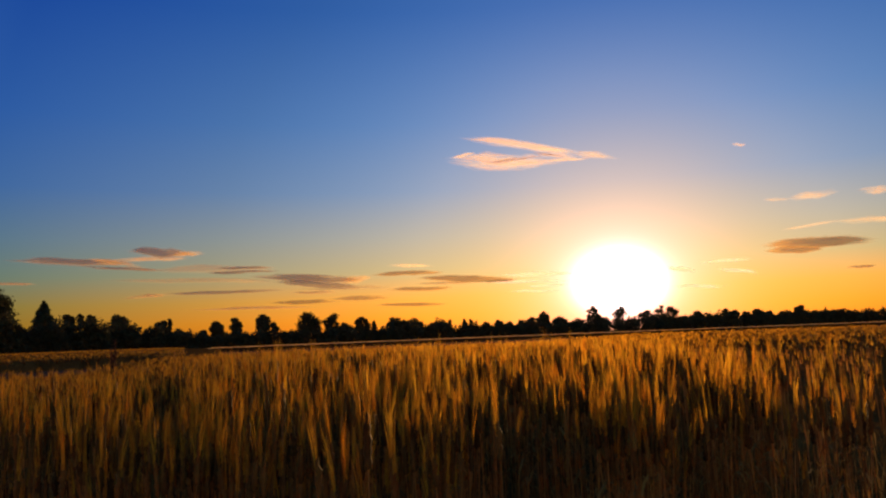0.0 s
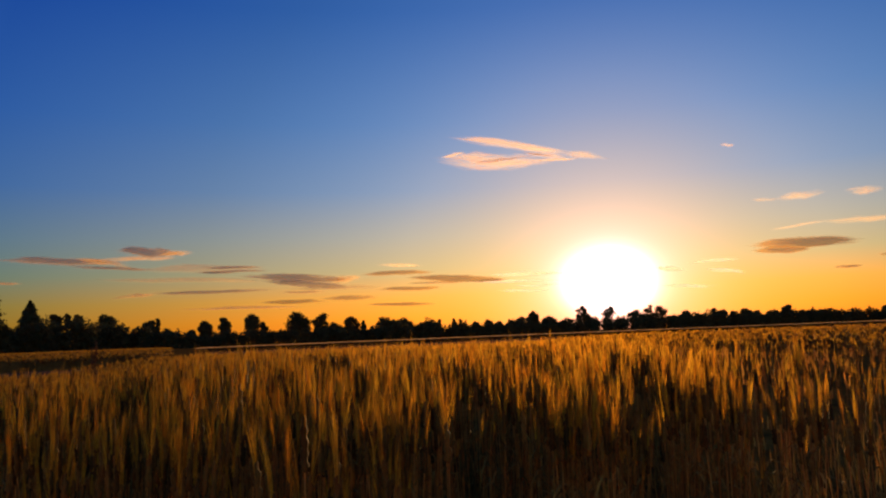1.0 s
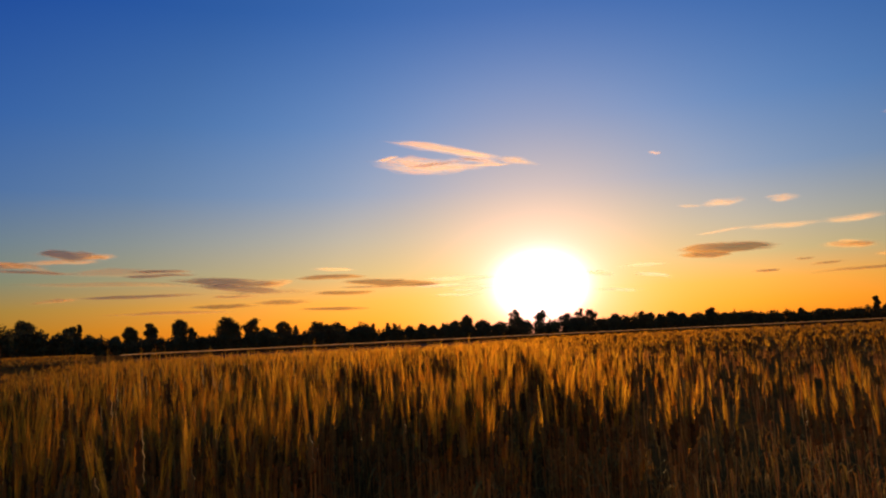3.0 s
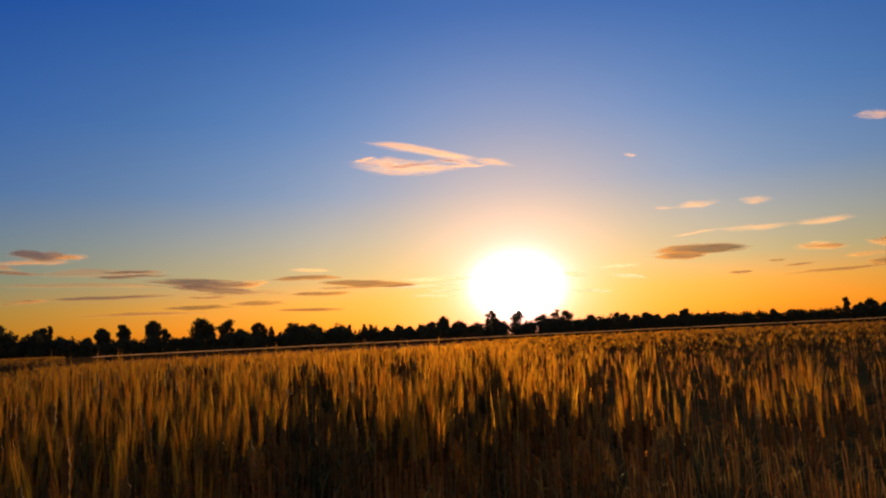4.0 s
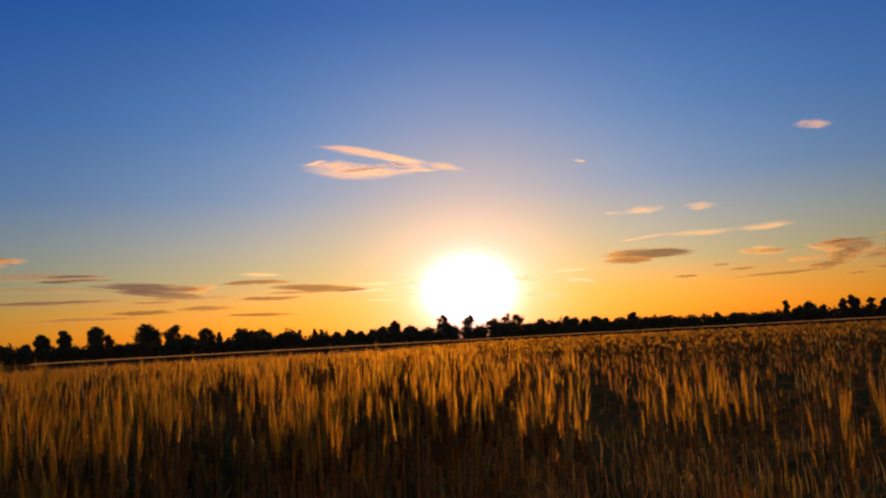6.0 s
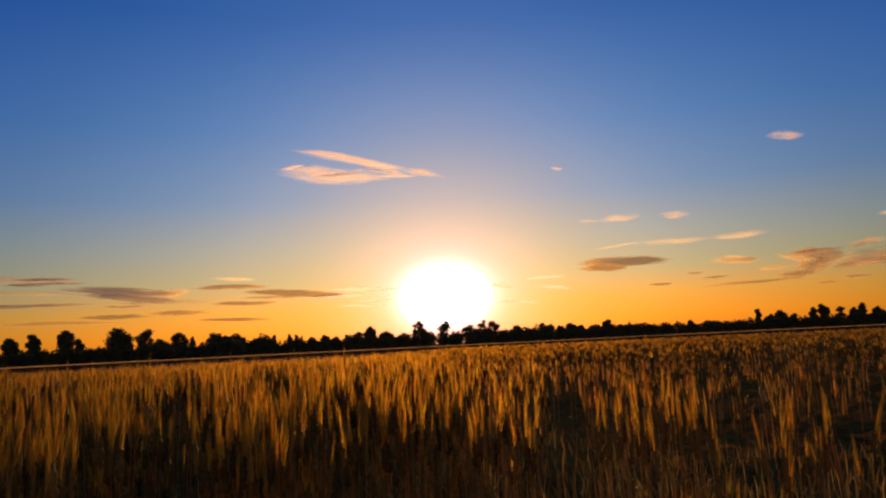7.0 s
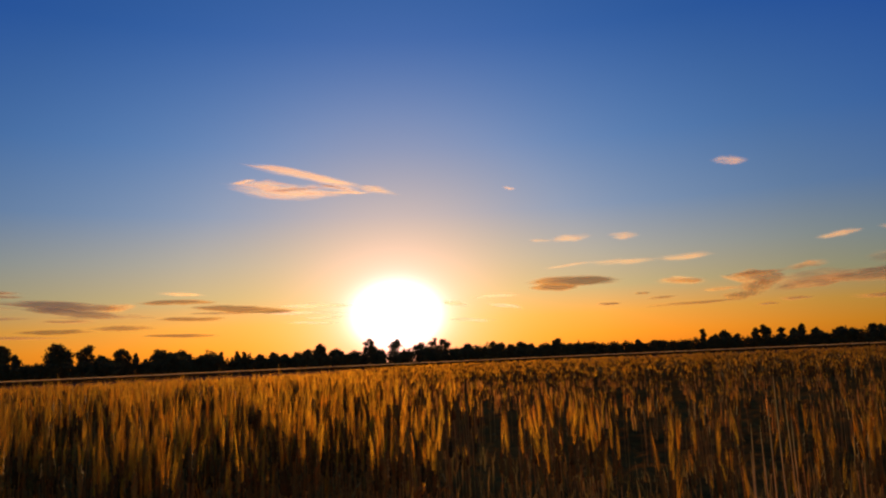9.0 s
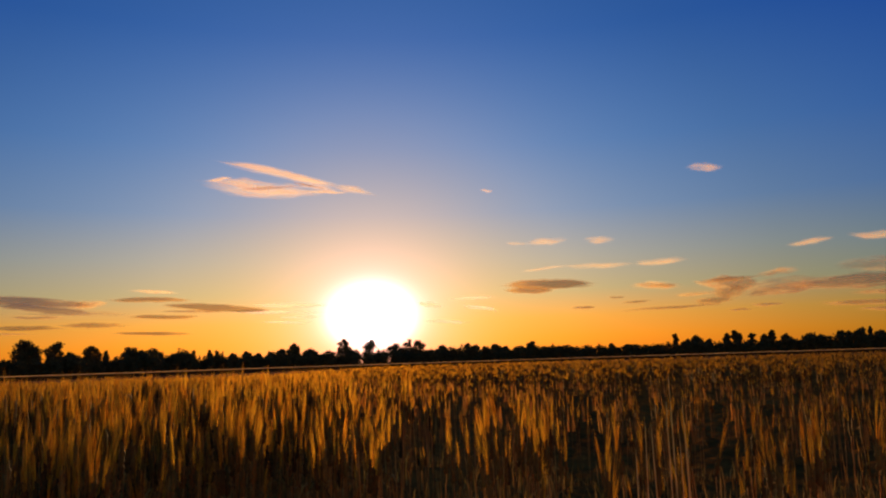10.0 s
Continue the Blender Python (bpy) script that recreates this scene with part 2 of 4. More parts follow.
def tube(points, radii, sides=5):
    """Triangles of a tapered tube along points."""
    pts = np.asarray(points, float)
    tang = np.gradient(pts, axis=0)
    tang /= np.linalg.norm(tang, axis=1)[:, None] + 1e-9
    ref = np.array((1.0, 0.13, 0.07)) if abs(tang[0][2]) > 0.6 else np.array((0.0, 0.1, 1.0))
    a = np.cross(tang, ref)
    a /= np.linalg.norm(a, axis=1)[:, None]
    b = np.cross(tang, a)
    ang = np.arange(sides) * 2 * np.pi / sides
    ringv = pts[:, None] + np.asarray(radii)[:, None, None] * (np.cos(ang)[None, :, None] * a[:, None] + np.sin(ang)[None, :, None] * b[:, None])
    v = ringv.reshape(-1, 3)
    f = []
    for i in range(len(pts) - 1):
        for j in range(sides):
            p, q = i * sides + j, i * sides + (j + 1) % sides
            f += [(p, q, q + sides), (p, q + sides, p + sides)]
    return v, np.array(f)


def strip(points, widths, side):
    """Triangles of a ribbon."""
    pts = np.asarray(points, float)
    w = np.asarray(widths, float)[:, None] * np.asarray(side, float)
    v = np.stack([pts - w, pts + w], 1).reshape(-1, 3)
    f = []
    for i in range(len(pts) - 1):
        f += [(2 * i, 2 * i + 1, 2 * i + 3), (2 * i, 2 * i + 3, 2 * i + 2)]
    return v, np.array(f)


def joined(bits):
    """Bits (verts, faces, material number) as one set."""
    vs, fs, ms, n = [], [], [], 0
    for v, f, m in bits:
        vs.append(v)
        fs.append(np.asarray(f) + n)
        ms.append(np.full(len(f), m))
        n += len(v)
    return np.concatenate(vs), np.concatenate(fs), np.concatenate(ms)


# ================= ground =================
EYE_X, EYE_Y = 0.37, 0.01   # middle of the walk


def round_walk(x, y):
    """Azimuth in degrees and distance, seen from the middle of the walk."""
    return np.degrees(np.arctan2(x - EYE_X, y - EYE_Y)), np.hypot(x - EYE_X, y - EYE_Y)


def land(x, y):
    """Height of the soil: a headland at the field's edge, falling gently to the flat; the far field beyond the hollow lies higher."""
    a, d = round_walk(x, y)
    level = np.interp(d, (0, 2.5, 4, 8, 12, 18, 28, 45, 70), (0.39, 0.40, 0.42, 0.42, 0.38, 0.30, 0.18, 0.05, 0.0))
    dip = np.interp(d, (0, 2, 3, 4.5, 6.5, 9, 12.5, 20), (0.39, 0.37, 0.32, 0.24, 0.16, 0.09, 0.03, 0.0))
    z = level + (dip - level) * np.clip((a - 12) / 18, 0, 1)
    z = z + np.clip((a - 6) / 10, 0, 1) * np.interp(d, (18, 40, 60, 75, 95), (0, 0.08, 0.15, 0.15, 0))
    z = z - np.clip((-a - 17) / 8, 0, 1) * np.minimum(0.018 * d, 0.28) * np.clip((70 - d) / 20, 0, 1)
    return z + 0.40 * np.clip((-a - 15) / 5, 0, 1) * np.clip((d - 60) / 25, 0, 1)


def field_end(a):
    """How far the barley reaches in a direction."""
    return np.interp(a, (-50, -30, -15, 0, 15, 30, 45, 66), (180, 180, 150, 170, 200, 240, 240, 230))


def crop_end(a):
    """Where the barley stops short of the bank; beyond the hollow it runs right up to the end."""
    return np.where(a < -19.5, field_end(a), np.interp(a, (6, 14), (47, 76)))


def in_hollow(x, y):
    """The hollow left without barley, narrowing to a point."""
    a, d = round_walk(x, y)
    w = np.clip((-a - 18.5) / 8, 0, 1)
    return (d < 64) & (d > 64 - 35 * w)


def build_ground():
    rad = np.concatenate([[0.0], np.geomspace(0.8, 4200, 84)])
    ang = np.linspace(0, 2 * np.pi, 145)[:-1]
    v = [(EYE_X, EYE_Y, 0.39)]
    for r in rad[1:]:
        for a in ang:
            x, y = EYE_X + r * math.sin(a), EYE_Y + r * math.cos(a)
            v.append((x, y, float(land(x, y)) + 0.04 * noise.noise((x * 0.35, y * 0.35, 0.0)) * min(1, r / 3)))
    f = []
    n = len(ang)
    for j in range(n):
        f.append((0, 1 + j, 1 + (j + 1) % n))
    for i in range(len(rad) - 2):
        for j in range(n):
            p, q = 1 + i * n + j, 1 + i * n + (j + 1) % n
            f += [(p, p + n, q + n), (p, q + n, q)]
    ob = mesh_object("ground", v, f, [SOIL], smooth=True)
    tagged(ob, "bare dark soil of wide flat farmland", "ground", kind="structure")


build_ground()


# ================= barley =================
rng = np.random.default_rng(7)


def stalk_bits(r, detail, bold=1.0):
    """One barley plant, 0.95 m tall to the tip of its awns, leaning and nodding its own way: bits for stem, ear, awns, leaves."""
    bend = r.uniform(0.0, 0.03)
    turn = r.uniform(0, 2 * np.pi)
    way = np.array((math.cos(turn), math.sin(turn), 0.0))
    top = r.uniform(0.71, 0.78)
    s = np.linspace((0.0, 0.3, 0.5)[2 - detail] if detail < 2 else 0.0, 1, (2, 3, 6)[detail])
    stem = np.stack([bend * s ** 2.2 * way[0], bend * s ** 2.2 * way[1], top * s], 1)
    bits = [(*tube(stem, np.interp(s, [0, 1], [0.0024, 0.0013]) * (1.6, 1.1, 1.0)[detail], 3), 0)]
    nod = r.uniform(0.0, 0.06) if r.random() < 0.94 else r.uniform(0.08, 0.25)
    axis = np.array((way[0] * math.sin(nod), way[1] * math.sin(nod), math.cos(nod)))
    length = r.uniform(0.07, 0.10)
    base = stem[-1]
    side = np.cross(axis, (0.3, 0.9, 0.1))
    side /= np.linalg.norm(side)
    other = np.cross(axis, side)
    if detail == 2:
        # plump grains in steps up the ear
        s2 = np.linspace(0, 1, 11)
        rr = np.where(np.arange(11) % 2, 0.0088, 0.006) * np.interp(s2, [0, 0.12, 0.7, 1], [0.5, 1, 0.85, 0.3])
        zig = np.where(np.arange(11) % 4 < 2, 1, -1)[:, None] * side * 0.0014
        bits.append((*tube(base + axis * length * s2[:, None] + zig, rr, 5), 1))
    else:
        s2 = np.array([0, 0.3, 0.75, 1.0]) if detail else np.array([0, 0.4, 1.0])
        rr = np.array([0.004, 0.0092, 0.008, 0.003]) if detail else np.array([0.004, 0.0095, 0.003])
        bits.append((*tube(base + axis * length * s2[:, None], rr, 3), 1))
    # awns: long bristles that fan out a little
    n = (3, 7, 21)[detail]
    for k in range(n):
        q = (k + 0.5) / n
        p0 = base + axis * length * q
        fan = r.uniform(0.008, 0.06) * (1.15 - 0.4 * q)
        phi = r.uniform(0, 2 * np.pi)
        d = axis + fan * (math.cos(phi) * side + math.sin(phi) * other)
        d /= np.linalg.norm(d)
        ln = r.uniform(0.09, 0.15)
        wid = np.cross(d, (math.cos(phi + 1), math.sin(phi + 1), 0.2))
        wid /= np.linalg.norm(wid)
        w0 = (0.0034, 0.0015, 0.00058)[detail] * bold
        sag = np.array((way[0], way[1], -0.3)) * 0.012
        if detail == 2:
            mid = p0 + d * ln * 0.55 + sag * 0.3
            bits.append((np.array([p0 - wid * w0, p0 + wid * w0, mid - wid * w0 * 0.8, mid + wid * w0 * 0.8, p0 + d * ln + sag]), np.array([(0, 1, 3), (0, 3, 2), (2, 3, 4)]), 2))
        else:
            bits.append((np.array([p0 - wid * w0, p0 + wid * w0, p0 + d * ln + sag]), np.array([(0, 1, 2)]), 2))
    if detail == 0:
        for k in range(2):
            phi = r.uniform(0, np.pi)
            foot = np.array((r.normal(0, 0.012), r.normal(0, 0.012), top * 0.52))
            mid = (foot + base) / 2 + np.append(r.normal(0, 0.008, 2), 0)
            bits.append((*strip(np.array([foot, mid, base + axis * 0.03]), (0.002, 0.0036, 0.0025), (math.cos(phi), math.sin(phi), 0.0)), 0))
    # leaves
    for k in range((0, 1, 3)[detail]):
        h = r.uniform(0.35, 0.85) * top
        phi = r.uniform(0, 2 * np.pi)
        d = np.array((math.cos(phi), math.sin(phi), 0.0))
        p0 = np.array((0, 0, h)) + way * bend * (h / top) ** 2.2
        ln = r.uniform(0.12, 0.22)
        q = np.linspace(0, 1, 4 if detail == 2 else 3)[:, None]
        droop = r.uniform(0.5, 1.3)
        pts = p0 + d * ln * 0.5 * q + np.array((0, 0, 1.0)) * ln * (0.85 * q - droop * q ** 2)
        w = (0.0040 if detail == 2 else 0.005) * np.sin(np.pi * np.clip(q[:, 0] * 0.85 + 0.15, 0, 1))
        bits.append((*strip(pts, w, (-d[1], d[0], 0.15)), 3))
    return bits


def scatter(name, base_models, xs, ys, zs, scales, r, label, wide=1.0, leans=None):
    """Many plants joined into one mesh."""
    vs, fs, ms, n = [], [], [], 0
    order = r.integers(0, len(base_models), len(xs))
    for k, (v, f, m) in enumerate(base_models):
        sel = np.where(order == k)[0]
        if not len(sel):
            continue
        a = r.uniform(0, 2 * np.pi, len(sel))
        c, s = np.cos(a), np.sin(a)
        lean = r.normal(0, 0.014, (len(sel), 2)) + (0 if leans is None else leans[sel])
        sc = scales[sel]
        x = v[None, :, 0] * wide
        y = v[None, :, 1] * wide
        z = np.repeat(v[None, :, 2], len(sel), 0) * sc[:, None]
        px = xs[sel][:, None] + x * c[:, None] - y * s[:, None] + lean[:, :1] * z
        py = ys[sel][:, None] + x * s[:, None] + y * c[:, None] + lean[:, 1:] * z
        pz = zs[sel][:, None] + z
        vs.append(np.stack([px, py, pz], 2).reshape(-1, 3))
        fs.append((f[None] + (np.arange(len(sel)) * len(v))[:, None, None]).reshape(-1, 3) + n)
        ms.append(np.tile(m, len(sel)))
        n += len(sel) * len(v)
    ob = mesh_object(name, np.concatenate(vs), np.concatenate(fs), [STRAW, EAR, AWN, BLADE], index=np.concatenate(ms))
    return tagged(ob, label, "barley", kind="stuff")


def plant_heights(x, y, r):
    """Patchy growth: clumps taller or shorter than their neighbours."""
    h = np.array([noise.noise((a * 1.8, b * 1.8, 3.0)) for a, b in zip(x, y)])
    big = np.array([noise.noise((a * 0.22, b * 0.22, 8.0)) for a, b in zip(x, y)])
    return np.clip(1.0 + 0.08 * h + 0.04 * big - r.exponential(0.085, len(x)), 0.55, 1.05)


def wedge(count, near, far, az0, az1, r):
    """Even spread over a sector of the field, seen from the middle of the walk."""
    d = np.sqrt(r.uniform(near ** 2, far ** 2, count))
    a = r.uniform(az0, az1, count)
    x, y = EYE_X + d * np.sin(np.radians(a)), EYE_Y + d * np.cos(np.radians(a))
    keep = (d < field_end(a)) & ~in_hollow(x, y)
    return x[keep], y[keep]


def crop_edge(x):
    return np.interp(x, (-2, -0.85, -0.5, -0.1, 0.2, 0.8, 1.15, 1.4, 2, 3), (1.8, 1.9, 1.45, 1.45, 1.95, 2.05, 1.75, 1.6, 1.55, 1.45))


def front(x, y):
    """The crop's uneven edge along the walk: nothing grows closer than this."""
    return y > crop_edge(x) + 0.08 * np.sin(x * 10.2) + 0.06 * np.sin(x * 23.4 + 1)


def stand(x, y, r):
    """Which plants grew: gaps between clumps, and thin patches."""
    c = np.array([noise.noise((p * 2.6, q * 1.5, 11.0)) for p, q in zip(x, y)])
    big = np.array([noise.noise((p * 0.45, q * 0.3, 17.0)) for p, q in zip(x, y)])
    a, d = round_walk(x, y)
    thin = 1 - 0.76 * np.clip((a - 6) / 16, 0, 1) * np.clip((34 - d) / 14, 0, 1)
    side = np.clip((a - 6) / 16, 0, 1)
    return r.random(len(x)) < np.clip(0.52 + (1.7 - 1.0 * side) * c + (0.6 - 0.3 * side) * big, 0.05, 1) * thin


models2 = [joined(stalk_bits(rng, 2)) for _ in range(16)]
models1 = [joined(stalk_bits(rng, 1)) for _ in range(16)]
models0 = [joined(stalk_bits(rng, 0)) for _ in range(16)]


def ear_bits(r):
    """An ear with its awns, far off: a spindle and a few bristles on a short neck."""
    nod, phi = r.uniform(0, 0.08), r.uniform(0, 2 * np.pi)
    axis = np.array((math.cos(phi) * nod, math.sin(phi) * nod, 1.0))
    top = r.uniform(0.70, 0.78)
    bits = [(*tube(np.array((0, 0, top)) + axis * np.array([-0.26, 0.03, 0.1])[:, None], [0.002, 0.0095, 0.003], 3), 1)]
    for k in range(3):
        p = np.array((0, 0, top)) + axis * r.uniform(0.01, 0.07)
        tip = p + axis * r.uniform(0.13, 0.19) + np.append(r.normal(0, 0.012, 2), 0)
        wid = np.append(r.normal(0, 1, 2), 0)
        wid *= 0.0036 / np.linalg.norm(wid)
        bits.append((np.array([p - wid, p + wid, tip]), np.array([(0, 1, 2)]), 2))
    return bits


models_ear = [joined(ear_bits(rng)) for _ in range(12)]


def tufts(name, models, count, near, far, az0, az1, spread, wide, label):
    """Plants in the tufts that each sowed grain puts up: shoots close together, of one height, leaning one way."""
    r = rng
    x, y = wedge(count, near, far, az0, az1, r)
    k = front(x, y) & stand(x, y, r)
    x, y = x[k], y[k]
    h = plant_heights(x, y, r)
    lean = r.normal(0, 0.011, (len(x), 2))
    many = r.integers(3, 9, len(x)) - (round_walk(x, y)[0] > 14) * r.integers(1, 4, len(x))
    k = np.repeat(np.arange(len(x)), np.maximum(many, 1))
    x, y = x[k] + r.normal(0, spread, len(k)), y[k] + r.normal(0, spread, len(k))
    scatter(name, models, x, y, land(x, y), h[k] + r.normal(0, 0.035, len(k)), r, label, wide, lean[k])


tufts("barley_near", models2, 1150, 1.0, 4.0, -48, 64, 0.020, 1.0, "ripe golden barley plants with long awns, close-grown")
tufts("barley_middle", models1, 2900, 4.0, 9.0, -44, 60, 0.022, 1.0, "ripe golden barley glowing against the low sun")
tufts("barley_far", models0, 6500, 9.0, 22.0, -40, 56, 0.026, 1.0, "ripe golden barley far out in the field")
x, y = wedge(10500, 22.0, 77.0, -38, 55, rng)
a, d = round_walk(x, y)
k = (d < crop_end(a) + rng.normal(0, 0.6, len(a))) & (rng.random(len(a)) > 0.2 * np.clip((a - 8) / 14, 0, 1))
x, y = x[k], y[k]
heights = plant_heights(x, y, rng) * rng.normal(1.0, 0.05, len(x))
k = np.repeat(np.arange(len(x)), rng.integers(3, 7, len(x)))
x, y = x[k] + rng.normal(0, 0.045, len(k)), y[k] + rng.normal(0, 0.045, len(k))
scatter("barley_distant", models_ear, x, y, land(x, y), heights[k] + rng.normal(0, 0.03, len(k)), rng, "ripe barley towards the far edge of the field", 2.2)
x, y = wedge(7000, 64.0, 180.0, -38, -19, rng)
scatter("barley_field_edge", models_ear, x, y, land(x, y), plant_heights(x, y, rng), rng, "ripe barley at the far edge of the field", 11.0)


def build_undergrowth():
    """Leaves of the lower stems, dense enough to keep the low sun off the ground."""
    r = np.random.default_rng(31)
    x, y = wedge(16000, 1.0, 6.0, -48, 64, r)
    k = front(x, y - 0.12)
    x, y = x[k], y[k]
    n = len(x)
    a = r.uniform(0, 2 * np.pi, n)
    z0 = land(x, y) + r.uniform(0.0, 0.30, n)
    ln = r.uniform(0.16, 0.30, n)
    out_ = r.uniform(0.02, 0.08, n)
    d = np.stack([np.cos(a), np.sin(a), np.zeros(n)], 1)
    w = np.stack([-np.sin(a), np.cos(a), np.zeros(n)], 1) * r.uniform(0.002, 0.0045, n)[:, None]
    p0 = np.stack([x, y, z0], 1)
    p1 = p0 + d * (out_ * 0.4)[:, None] + np.array((0, 0, 1.0)) * (ln * 0.6)[:, None]
    p2 = p0 + d * out_[:, None] + np.array((0, 0, 1.0)) * (ln * r.uniform(0.75, 1.0, n))[:, None]
    v = np.stack([p0 - w, p0 + w, p1 - w, p1 + w, p2], 1).reshape(-1, 3)
    q = np.arange(n) * 5
    f = np.concatenate([np.stack([q, q + 1, q + 3], 1), np.stack([q, q + 3, q + 2], 1), np.stack([q + 2, q + 3, q + 4], 1)])
    ob = mesh_object("barley_leaves", v, f, [BLADE])
    tagged(ob, "shaded lower leaves of the barley crop", "barley", kind="stuff")


build_undergrowth()


def build_gap_shade():
    """A sheet for the leaf mass below the ears, the shade between stems put into its brown, out where single stems
    can't be told apart.
    """
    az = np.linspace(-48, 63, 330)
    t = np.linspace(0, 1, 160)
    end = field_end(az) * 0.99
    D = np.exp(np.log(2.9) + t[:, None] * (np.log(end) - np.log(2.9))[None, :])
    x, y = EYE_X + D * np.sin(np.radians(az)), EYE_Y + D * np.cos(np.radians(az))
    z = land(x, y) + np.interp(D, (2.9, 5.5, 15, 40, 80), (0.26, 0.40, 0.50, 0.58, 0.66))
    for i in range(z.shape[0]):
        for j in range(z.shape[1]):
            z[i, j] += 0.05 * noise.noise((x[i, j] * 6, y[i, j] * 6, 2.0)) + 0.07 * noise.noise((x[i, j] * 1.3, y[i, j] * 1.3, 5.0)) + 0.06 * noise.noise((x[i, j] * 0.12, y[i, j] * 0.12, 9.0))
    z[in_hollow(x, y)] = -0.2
    # the sheet drops below the soil between the crop's end and the bank
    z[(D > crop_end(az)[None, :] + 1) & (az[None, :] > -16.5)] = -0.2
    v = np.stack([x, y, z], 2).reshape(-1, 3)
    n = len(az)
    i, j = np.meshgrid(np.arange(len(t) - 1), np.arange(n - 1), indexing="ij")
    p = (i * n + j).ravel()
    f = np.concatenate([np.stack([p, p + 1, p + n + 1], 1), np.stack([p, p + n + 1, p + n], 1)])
    ob = mesh_object("barley_gap_sheet", v, f, [GAP_SHADE], smooth=True)
    tagged(ob, "brown sheet under the barley ears, standing in for shaded leaves and gaps", "barley", kind="stuff")


build_gap_shade()


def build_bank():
    """The low earth bank at the field's far end: its face's shade put into a dark colour, dry grass on its rim."""
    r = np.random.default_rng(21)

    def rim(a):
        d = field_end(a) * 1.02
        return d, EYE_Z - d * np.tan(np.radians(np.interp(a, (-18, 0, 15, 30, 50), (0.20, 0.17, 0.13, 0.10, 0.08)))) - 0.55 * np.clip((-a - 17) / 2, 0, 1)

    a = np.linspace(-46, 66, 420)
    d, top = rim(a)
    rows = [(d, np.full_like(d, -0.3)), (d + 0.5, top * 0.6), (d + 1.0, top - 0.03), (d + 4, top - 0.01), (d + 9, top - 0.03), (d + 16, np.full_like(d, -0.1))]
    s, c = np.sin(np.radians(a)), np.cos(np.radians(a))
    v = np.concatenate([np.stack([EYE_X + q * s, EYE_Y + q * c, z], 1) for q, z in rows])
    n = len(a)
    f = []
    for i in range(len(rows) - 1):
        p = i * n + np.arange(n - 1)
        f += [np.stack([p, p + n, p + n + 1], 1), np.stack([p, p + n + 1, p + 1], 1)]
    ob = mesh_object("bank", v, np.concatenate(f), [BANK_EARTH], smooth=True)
    tagged(ob, "low earth bank at the end of the field, shade put into its dark colour", "bank", kind="structure")
    # dry grass, blade by blade, along the rim
    m = 26000
    ga = r.uniform(-17.8, 66, m)
    d, top = rim(ga)
    q = d + 1.0 + 3.0 * r.random(m)
    h = np.interp(ga, (0, 25), (0.00068, 0.00042)) * d * r.uniform(0.6, 1.3, m)
    s, c = np.sin(np.radians(ga)), np.cos(np.radians(ga))
    base = np.stack([EYE_X + q * s, EYE_Y + q * c, top - 0.06], 1)
    w = np.stack([c, -s, np.zeros(m)], 1) * (0.00025 * d)[:, None]
    tip = base + np.stack([r.normal(0, 0.3, m) * h, r.normal(0, 0.3, m) * h, h + 0.04], 1)
    v = np.stack([base - w, base + w, tip], 1).reshape(-1, 3)
    ob = mesh_object("dry_grass", v, np.arange(3 * m).reshape(-1, 3), [DRY_GRASS])
    tagged(ob, "pale dry grass on the rim of the bank", "grass", kind="stuff")


build_bank()


# ---- single plants that stand out of the crop ----
def single_stalk(x, y, top, seed, bold=1.6):
    """One plant as a thing of its own, with stem, ear, awns and leaves; top: the height of its awn tips."""
    r = np.random.default_rng(seed)
    root = new("barley_stalk")
    low = float(land(x, y)) - 0.02
    root.location = (x, y, low)
    tagged(root, "golden barley stalk standing above its neighbours", "barley", "barley stalks above the crop")
    sets = {0: [], 1: [], 2: [], 3: []}
    for v, f, m in stalk_bits(r, 2, bold):
        sets[m].append((v, f, 0))
    size = (top - low) / max(v[:, 2].max() for v, f, m in sets[2])
    for m, name in enumerate(("stem", "ear", "awn_tuft")):
        v, f, _ = joined(sets[m])
        ob = mesh_object(name, v * (1, 1, size), f, [(STRAW, EAR, AWN)[m]], root)
        if name == "awn_tuft":
            tagged(ob, kind="stuff")
    for v, f, m in sets[3]:
        mesh_object("leaf", v * (1, 1, size), f, [BLADE], root)


stalk_rng = np.random.default_rng(78)
# small tufts of rank plants, each standing a head above the crop: place, top, how many
for px, py, top, many in ((-1.2, 5.5, 1.480, 2), (-0.46, 2.17, 1.450, 4), (0.68, 3.56, 1.410, 3), (1.36, 3.15, 1.417, 3), (1.44, 3.37, 1.407, 2), (1.63, 3.27, 1.412, 4)):
    for k in range(many):
        single_stalk(px + stalk_rng.normal(0, 0.014) * (k > 0), py + stalk_rng.normal(0, 0.03) * (k > 0), top - abs(stalk_rng.normal(0, 0.05)) * (k > 0), 500 + int(px * 37) + k)


